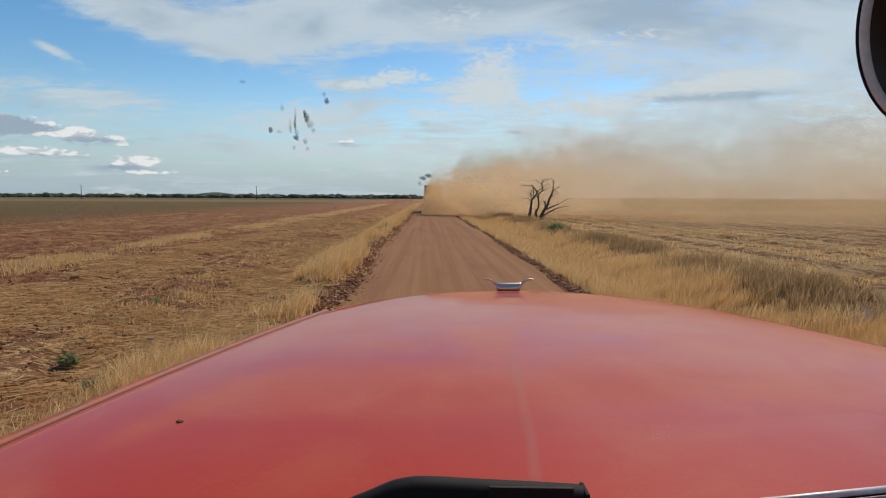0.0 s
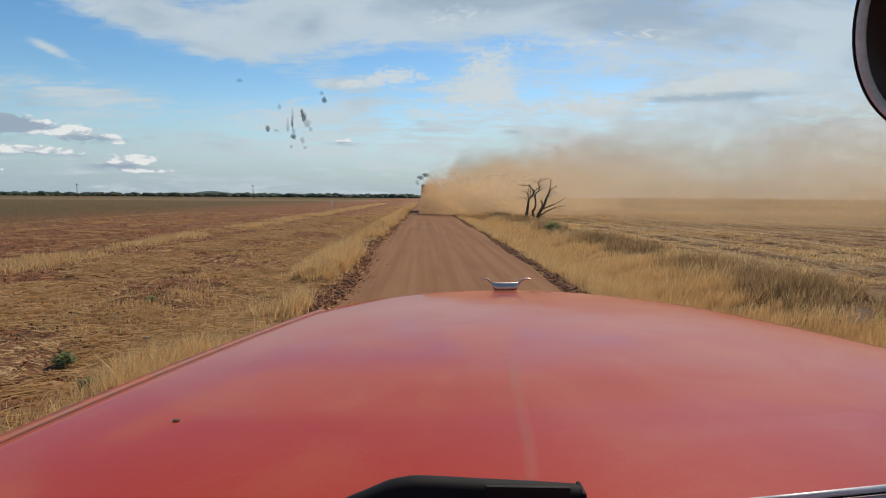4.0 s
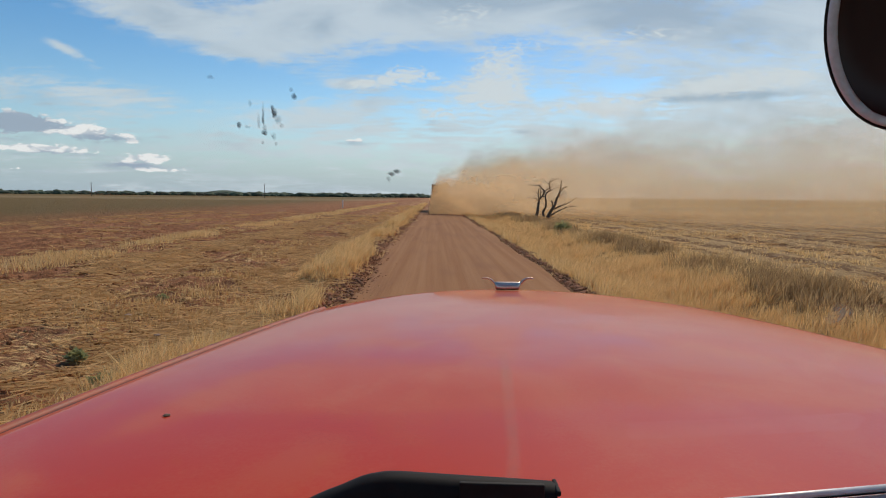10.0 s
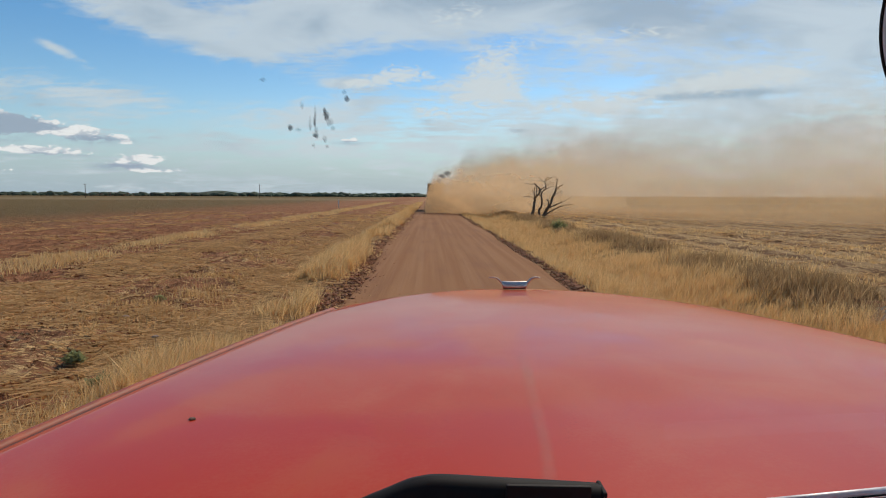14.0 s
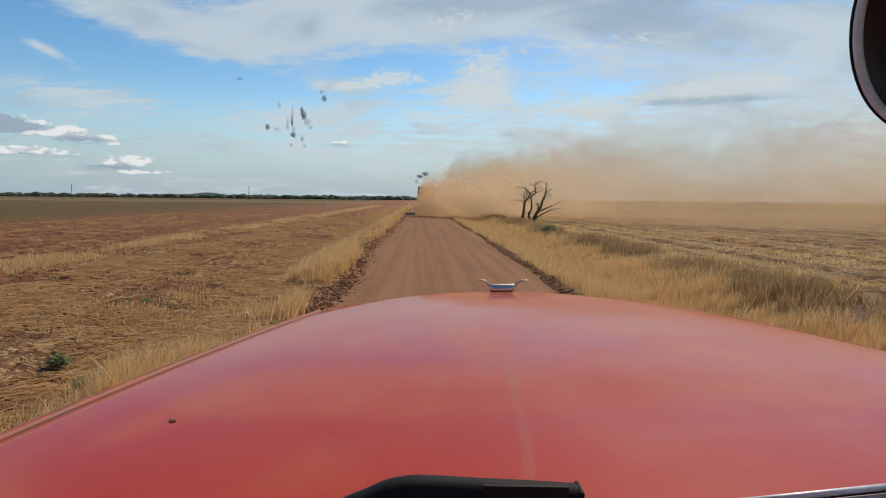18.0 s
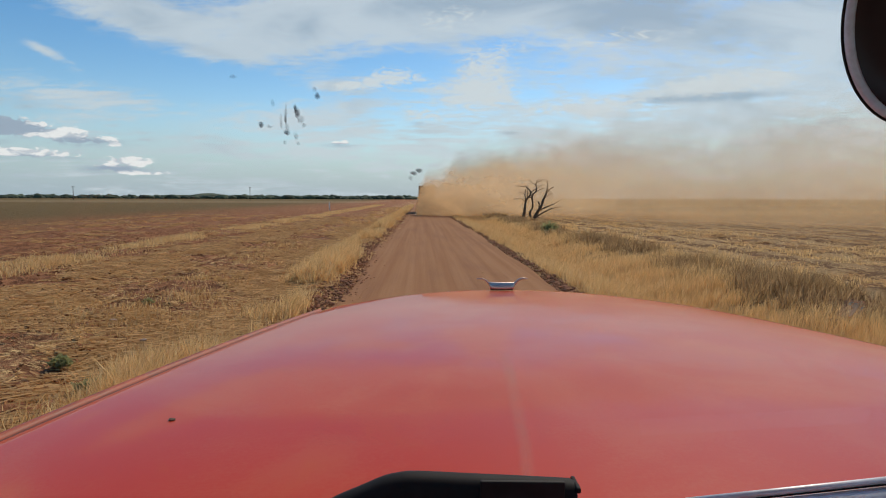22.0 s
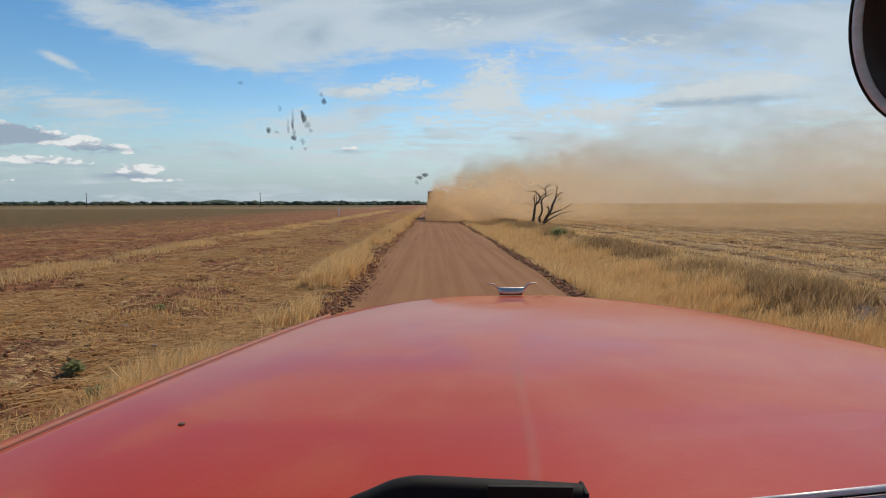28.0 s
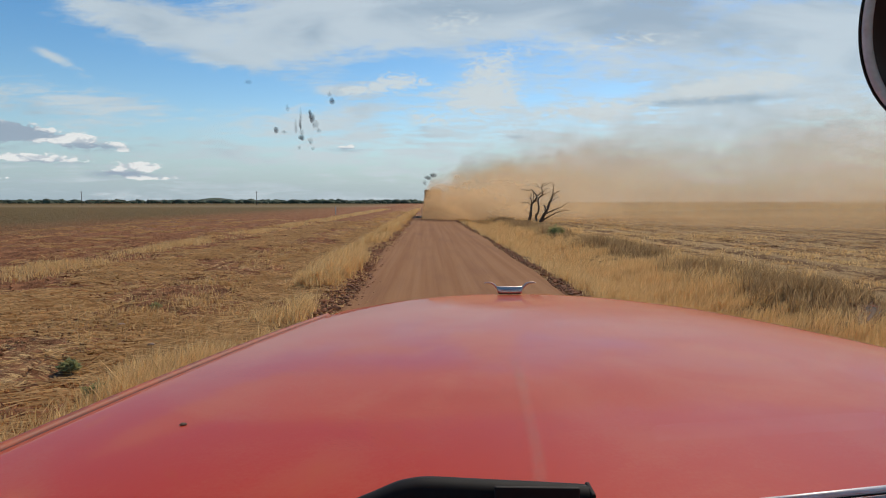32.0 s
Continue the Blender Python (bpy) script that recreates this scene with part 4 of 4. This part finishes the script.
dust_curtain(dust, (2.8, 108.0), (240.0, 200.0), 4.0, 10.0, 42.0, PALE_TAN, 0.30, 0.24, 5.0, 0.030)
dust_curtain(dust, (3.2, 122.0), (380.0, 320.0), 6.0, 12.0, 74.0, PALE_TAN, 0.20, 0.16, 6.0, 0.018)
dust_curtain(dust, (15.5, 56.0), (62.0, 30.0), 2.0, 3.6, 7.0, DULL_TAN, 0.16, 0.34, 7.0, 0.09, 0.16)
dust_curtain(dust, (14.5, 42.0), (46.0, 19.0), 2.0, 2.6, 4.6, DULL_TAN, 0.12, 0.30, 8.0, 0.11, 0.28)


# ---------------------------------------------------------------- the truck that carries the camera
EYE_Z = 2.40
TRUCK_X, TRUCK_YAW = 0.3197, 0.0118


def truck_point(w, u, z):
    """A point of the truck: w to the right of its middle, u ahead of the eye, z down from the eye."""
    c, s = math.cos(TRUCK_YAW), math.sin(TRUCK_YAW)
    return Vector((TRUCK_X + w * c + u * s, -w * s + u * c, EYE_Z + z))


def hood_at(w, t):
    """The top of the hood: w from -1 to 1 across, t from 0 at the eye's side to 1 at the nose."""
    u0, length = 0.75, 2.4856
    rear = 0.44
    u = rear + (length - 0.3918 * abs(w) ** 2.0595 - rear) * t
    half = 0.9700 + (0.5760 - 0.9700) * (u - u0) / (length - u0) + (0.020 if w > 0 else 0.0)
    z = -0.3373 + 0.0021 * (u - u0) - 0.0240 * (u - u0) ** 2 - 0.0277 * abs(w) ** 2.98
    return half * w, u, z


def hood_mesh():
    nt, nw = 60, 100
    across = [math.copysign(abs(-1 + 2 * j / nw) ** 1.0, j - nw / 2) for j in range(nw + 1)]
    verts, faces = [], []
    for i in range(nt + 1):
        for j in range(nw + 1):
            verts.append(truck_point(*hood_at(across[j], i / nt)))
    idx = lambda i, j: i * (nw + 1) + j
    for i in range(nt):
        for j in range(nw):
            faces.append((idx(i, j), idx(i, j + 1), idx(i + 1, j + 1), idx(i + 1, j)))
    # rolled rim and skirt round the two sides and the nose
    ring = [(i, 0) for i in range(nt + 1)] + [(nt, j) for j in range(1, nw + 1)] + [(i, nw) for i in range(nt - 1, -1, -1)]
    start = len(verts)
    out = []
    for n, (i, j) in enumerate(ring):
        w, u, z = hood_at(across[j], i / nt)
        ox = (-1 if j < nw / 2 else 1) if i < nt else 0.9 * across[j]
        oy = 0.0 if i < nt else 1.0
        out.append((w, u, z, ox, oy))
    levels = ((0.006, -0.005), (0.010, -0.016), (0.014, -0.06), (0.03, -0.30), (0.05, -0.70))
    for k, (o, dz) in enumerate(levels):
        for w, u, z, ox, oy in out:
            verts.append(truck_point(w + ox * o, u + oy * o, z + dz))
    r = len(ring)
    prev = [idx(i, j) for i, j in ring]
    for k in range(len(levels)):
        cur = [start + k * r + n for n in range(r)]
        for n in range(r - 1):
            faces.append((prev[n], prev[n + 1], cur[n + 1], cur[n]))
        prev = cur
    return mesh_of("hood", verts, faces, RED, True)


def strip_along(name, edge, offset, width, drop, mat):
    """A raised bead that follows one side of the hood."""
    pts = []
    for i in range(47):
        w, u, z = hood_at(edge, i / 46 * 0.96)
        pts.append(truck_point(w + edge * offset, u, z + drop))
    return tube_mesh(name, pts, [width] * len(pts), mat, 8)


def ornament(parent):
    """A chrome hood ornament: a wedge-shaped bar with two thin curved horns."""
    w, u, z = hood_at(0.0, 0.985)
    base = truck_point(w, u, z + 0.003) + Vector((0.006, 0, 0))
    rows = ((0.000, 0.050, 0.014), (0.006, 0.053, 0.016), (0.016, 0.056, 0.015), (0.025, 0.058, 0.011), (0.031, 0.057, 0.006), (0.033, 0.054, 0.002))
    verts, faces = [], []
    n = 20
    for h, wide, deep in rows:
        for i in range(n):
            a = 2 * math.pi * i / n
            cx, cy = math.cos(a), math.sin(a)
            verts.append(base + Vector((math.copysign(abs(cx) ** 0.45, cx) * wide, math.copysign(abs(cy) ** 0.7, cy) * deep, h)))
    for k in range(len(rows) - 1):
        for i in range(n):
            j = (i + 1) % n
            faces.append((k * n + i, k * n + j, k * n + n + j, k * n + n + i))
    faces += [tuple(range(n))[::-1], tuple(range((len(rows) - 1) * n, len(rows) * n))]
    o = part("hood_ornament", mesh_of("hood_ornament", verts, faces, BROWN_CHROME, True), parent, "chrome ornament with two curved horns")
    for s, thick in ((-1, 0.0042), (1, 0.0062)):
        line = [(s * 0.040, 0, 0.020), (s * 0.056, 0, 0.026), (s * 0.068, 0, 0.039), (s * 0.082, 0, 0.0475), (s * 0.100, 0, 0.0490), (s * 0.112, 0, 0.0475)]
        pts = bend_line(line, 4)
        m = len(pts) - 1
        part("horn", tube_mesh("horn", [base + p for p in pts], [thick * (1.25 - 0.85 * i / m) for i in range(m + 1)], BROWN_CHROME, 10), o)


def from_view(x, y, d):
    """The place at distance d ahead, in the direction across x and down y from level, as seen from the eye."""
    return Vector((x * d, d, EYE_Z - y * d))


def wiper(parent):
    """The broad black wiper arm that lies at the foot of the windscreen, with a squared end."""
    d = 0.54
    line = [(-0.235, 0.590), (-0.1480, 0.5473), (-0.1079, 0.5305), (-0.0667, 0.5127), (-0.0410, 0.5065), (-0.0153, 0.5035), (0.0259, 0.5050), (0.0983, 0.5100), (0.1814, 0.5151), (0.2545, 0.5202), (0.2800, 0.5222), (0.2890, 0.5245)]
    line = [(q.x, q.z) for q in bend_line([(x, 0, y) for x, y in line], 4)]
    verts, faces = [], []
    ring = ((0.016, -0.070), (0.014, -0.010), (0.009, -0.002), (0.001, 0.0), (-0.008, -0.003), (-0.012, -0.010), (-0.013, -0.070))
    n = len(ring)
    for x, y in line:
        p = from_view(x, y, d)
        for dy, dz in ring:
            verts.append(p + Vector((0, dy, dz)))
    for i in range(len(line) - 1):
        for k in range(n):
            t = (k + 1) % n
            faces.append((i * n + k, i * n + t, (i + 1) * n + t, (i + 1) * n + k))
    faces += [tuple(range(n))[::-1], tuple(range((len(line) - 1) * n, len(line) * n))]
    arm = part("wiper_arm", mesh_of("wiper_arm", verts, faces, RUBBER, True), parent, "black plastic wiper arm")
    p = from_view(0.2905, 0.5305, d)
    part("end_cap", block("end_cap", (0.0045, 0.026, 0.006), p, RUBBER, 0.0015), arm)
    a, b = from_view(0.113, 0.535, d - 0.0145), from_view(0.270, 0.543, d - 0.0145)
    part("arm_cover", block("arm_cover", ((b - a).length, 0.004, 0.030), (a + b) / 2 + Vector((0, 0, -0.006)), BLACK, 0.0015, (0, 1.6, 0)), arm, "dull black clip-on cover")


def lower_trim(parent):
    """The bright moulding and black gasket under the windscreen."""
    d = 0.55
    a, b = from_view(0.50, 0.5590, d), from_view(0.98, 0.5150, d)
    drop = Vector((0, -0.001, -0.0034))
    part("trim", tube_mesh("trim", [a + drop, a.lerp(b, 0.5) + drop, b + drop], [0.0034] * 3, ALLOY, 12), parent, "satin aluminium moulding")
    off = Vector((0, -0.002, -0.0076))
    part("gasket", tube_mesh("gasket", [a + off, a.lerp(b, 0.5) + off, b + off], [0.0012] * 3, RUBBER, 8), parent)
    off = Vector((0, -0.006, -0.0185))
    part("trim", tube_mesh("trim", [a + off, a.lerp(b, 0.5) + off, b + off], [0.0100] * 3, ALLOY, 14), parent, "satin aluminium moulding")


def inside_mirror():
    """An oval mirror seen from behind: black shell, pale rim."""
    d = 0.42
    c = from_view(0.893, -0.3205, d)
    e = thing("cab_mirror", "oval black mirror with a pale rim, tinted cyan", "mirror", at=c)
    face = Vector((-c.x, -c.y, EYE_Z - c.z)).normalized()
    right = Vector((0, 0, 1)).cross(face).normalized()
    up = face.cross(right)

    def ring(a, b, thick, depth):
        pts = [right * (a * math.cos(t)) + up * (b * math.sin(t)) + face * depth for t in [2 * math.pi * i / 56 for i in range(57)]]
        return pts, [thick] * 57

    a, b = 0.0517, 0.0830
    part("rim", tube_mesh("rim", *ring(a - 0.0012, b - 0.0012, 0.0014, 0.0), RUBBER, 8), e, "black rubber edge")
    part("rim", tube_mesh("rim", *ring(a - 0.0056, b - 0.0056, 0.0036, 0.0005), RIM_CYAN, 10), e, "pale grey rim tinted cyan against red light")
    verts, faces = [], []
    for k, (s, z) in enumerate(((0.88, 0.001), (0.85, -0.002), (0.6, -0.003), (0.3, -0.004), (0.02, -0.004))):
        for i in range(48):
            t = 2 * math.pi * i / 48
            verts.append(right * (a * s * math.cos(t)) + up * (b * s * math.sin(t)) + face * z)
    for k in range(4):
        for i in range(48):
            j = (i + 1) % 48
            faces.append((k * 48 + i, k * 48 + j, k * 48 + 48 + j, k * 48 + 48 + i))
    n0 = len(verts)
    for k, (s, z) in enumerate(((0.97, -0.002), (0.9, -0.02), (0.5, -0.034), (0.02, -0.038))):
        for i in range(48):
            t = 2 * math.pi * i / 48
            verts.append(right * (a * s * math.cos(t)) + up * (b * s * math.sin(t)) + face * z)
    for k in range(3):
        for i in range(48):
            j = (i + 1) % 48
            faces.append((n0 + k * 48 + i, n0 + k * 48 + j, n0 + k * 48 + 48 + j, n0 + k * 48 + 48 + i))
    part("shell", mesh_of("shell", verts, faces, SHELL, True), e, "black shell with a painted reddish reflection")
    part("stalk", tube_mesh("stalk", [up * b, up * (b + 0.07) - face * 0.02, up * (b + 0.18) - face * 0.05], [0.007, 0.006, 0.008], BLACK, 8), e)


SCREEN_D = 0.50


def screen_point(x, y):
    """A place on the leaning windscreen, in the direction across x and down y from the eye."""
    d = SCREEN_D / (1.0 - 0.35 * y) * 1.0
    return from_view(x, y, d)


def windscreen(parent):
    corners = [screen_point(-1.6, 0.62), screen_point(2.2, 0.62), screen_point(2.2, -0.85), screen_point(-1.6, -0.85)]
    ob = part("windscreen", mesh_of("windscreen", corners, [(0, 1, 2, 3)], GLASS), parent, "clear windscreen with insect dirt")
    ob.visible_shadow = False


def glass_smear(parent):
    """A pale smudge on the glass."""
    g = np.random.default_rng(5)
    rim = []
    for i in range(22):
        a = 2 * math.pi * i / 22
        k = 1 + 0.25 * math.sin(3 * a + 1) + 0.15 * g.normal()
        rim.append(screen_point(0.795 + 0.040 * k * math.cos(a), 0.205 + 0.026 * k * math.sin(a)) + Vector((0, -0.001, 0)))
    part("smudge", mesh_of("smudge", rim, [tuple(range(22))], SMUDGE), parent, "pale smudge on the glass")


def insect_dirt():
    """Dried insects on the glass: across, down, half width, half height, and whether it is thick."""
    g = np.random.default_rng(61)
    spots = ((-0.2059, -0.1415, 0.0031, 0.0047, 1), (-0.2086, -0.1491, 0.0016, 0.0039, 1), (-0.2003, -0.1311, 0.0039, 0.0039, 0), (-0.1947, -0.1197, 0.0023, 0.0023, 0), 
             (-0.2668, -0.1201, 0.0025, 0.0031, 1), (-0.2534, -0.1164, 0.0031, 0.0019, 0), (-0.2240, -0.1461, 0.0012, 0.0076, 0), (-0.2253, -0.1300, 0.0012, 0.0062, 1), 
             (-0.2331, -0.1252, 0.0014, 0.0068, 0), (-0.2226, -0.1167, 0.0023, 0.0031, 0), (-0.2228, -0.1071, 0.0031, 0.0031, 1), 
             (-0.2085, -0.1024, 0.0026, 0.0039, 0), (-0.2270, -0.0899, 0.0017, 0.0023, 0), (-0.2048, -0.0891, 0.0019, 0.0019, 0), (-0.1709, -0.1675, 0.0028, 0.0031, 1), 
             (-0.1755, -0.1797, 0.0023, 0.0023, 0), (-0.2468, -0.1554, 0.0019, 0.0039, 0), (-0.3116, -0.1991, 0.0031, 0.0019, 0), (0.0021, -0.0440, 0.0039, 0.0022, 1), 
             (-0.0067, -0.0391, 0.0039, 0.0023, 1), (-0.0126, -0.0312, 0.0023, 0.0031, 0))
    for x, y, a, b, thick in spots:
        c = screen_point(x, y) + Vector((0, -0.0015, 0))
        bm = bmesh.new()
        bmesh.ops.create_uvsphere(bm, u_segments=14, v_segments=8, radius=1.0)
        for v in bm.verts:
            k = 1 + 0.30 * math.sin(3 * math.atan2(v.co.z, v.co.x) + x * 90) + 0.10 * g.normal()
            v.co = Vector((v.co.x * a * k - v.co.z * a * 0.3, v.co.y * 0.0012, v.co.z * b * k))
        ob = new("insect_splat", finish(bm, "insect_splat", DIRT if thick else FAINT_DIRT, True))
        ob.location = c
        label = "dark dried insect splat on the windscreen" if thick else "faint smear of an insect on the windscreen"
        tagged(ob, label, "dirt", "insect splats on the windscreen")


def reflection_streak(parent):
    """A pale film laid on the hood that paints in a reflected streak."""
    pts = [(q.x, q.z) for q in bend_line([(x, 0, y) for x, y in ((0.114, 0.58), (0.138, 0.70), (0.153, 0.85), (0.168, 1.0), (0.181, 1.15), (0.188, 1.25))], 4)]
    verts, faces, uvs = [], [], []
    for n, (x, y) in enumerate(pts):
        half = 0.012 + 0.0004 * n
        for s in (-1, 1):
            z = -0.3373 + 0.0021 * (y - 0.75) - 0.024 * (y - 0.75) ** 2
            verts.append(Vector((x + s * half, y, EYE_Z + z + 0.0025)))
            uvs.append((0.5 + 0.5 * s, n / (len(pts) - 1)))
    for n in range(len(pts) - 1):
        faces.append((2 * n, 2 * n + 1, 2 * n + 3, 2 * n + 2))
    me = mesh_of("reflection_streak", verts, faces, STREAK)
    lay = me.uv_layers.new(name="along")
    lay.data.foreach_set("uv", np.array([uvs[l.vertex_index] for l in me.loops], dtype=np.float32).ravel())
    part("reflection_streak", me, parent, "faint pale painted reflection streak")


def hood_speck():
    bm = bmesh.new()
    bmesh.ops.create_icosphere(bm, subdivisions=2, radius=1.0)
    for v in bm.verts:
        v.co = Vector((v.co.x * 0.0055, v.co.y * 0.004, v.co.z * 0.0025)) * (1 + 0.3 * math.sin(9 * v.co.x + 5 * v.co.y))
    ob = new("dirt_speck", finish(bm, "dirt_speck", BARK, True))
    ob.location = SPECK
    tagged(ob, "small dark speck of dirt on the hood", "dirt")


def truck():
    e = thing("truck", "red truck with a long dusty glossy hood", "truck")
    hood = part("hood", hood_mesh(), e, "glossy red hood, dust film doubling as painted cloud reflections")
    part("edge_bead", strip_along("edge_bead", -1.0, 0.026, 0.012, -0.010, SHADED_RED), hood)
    part("seam", strip_along("seam", -1.0, 0.010, 0.0026, -0.005, GAP_SHADE_RED), hood, "dark strip painted for the gap's shade")
    reflection_streak(hood)
    ornament(e)
    wiper(e)
    lower_trim(e)
    windscreen(e)
    glass_smear(e)
    # plain cab round the camera and running gear, so that the truck stands on the road
    x, z = TRUCK_X, EYE_Z
    part("cab_roof", block("cab_roof", (2.1, 2.2, 0.08), (x, -0.55, z + 0.62), RED, 0.03), e)
    # unseen back wall, kept low to let sky light onto the mirror rim
    part("cab_back", block("cab_back", (2.1, 0.08, 1.3), (x, -1.62, z - 0.98), RED, 0.03), e)
    for s in (-1, 1):
        part("cab_side", block("cab_side", (0.07, 1.85, 1.15), (x + s * 1.02, -0.72, z - 1.02), RED, 0.03), e)
        part("pillar", block("pillar", (0.07, 0.09, 1.1), (x + s * 1.02, 0.30, z + 0.08), RED, 0.02, (-14, 0, 0)), e)
        part("pillar", block("pillar", (0.07, 0.12, 1.1), (x + s * 1.02, -1.5, z + 0.08), RED, 0.02), e)
        wheel(e, (x + s * 0.98, 1.75, 0.52), 0.52, 0.30)
        wheel(e, (x + s * 0.95, -3.2, 0.52), 0.52, 0.50)
    part("cab_floor", block("cab_floor", (2.0, 1.9, 0.08), (x, -0.68, z - 1.58), LINING, 0.01), e)
    part("dashboard", block("dashboard", (1.9, 0.30, 0.16), (x, 0.24, z - 0.48), LINING, 0.04), e)
    part("chassis", block("chassis", (0.9, 6.2, 0.3), (x, -1.0, 0.68), GREY_STEEL, 0.02), e)
    part("axle", block("axle", (1.8, 0.12, 0.12), (x, 1.75, 0.52), GREY_STEEL, 0.02), e)
    part("axle", block("axle", (1.8, 0.14, 0.14), (x, -3.2, 0.52), GREY_STEEL, 0.02), e)


SPECK = truck_point(*hood_at(-0.761, 0.2365)) + Vector((0, 0, 0.001))
truck()
inside_mirror()
insect_dirt()
hood_speck()
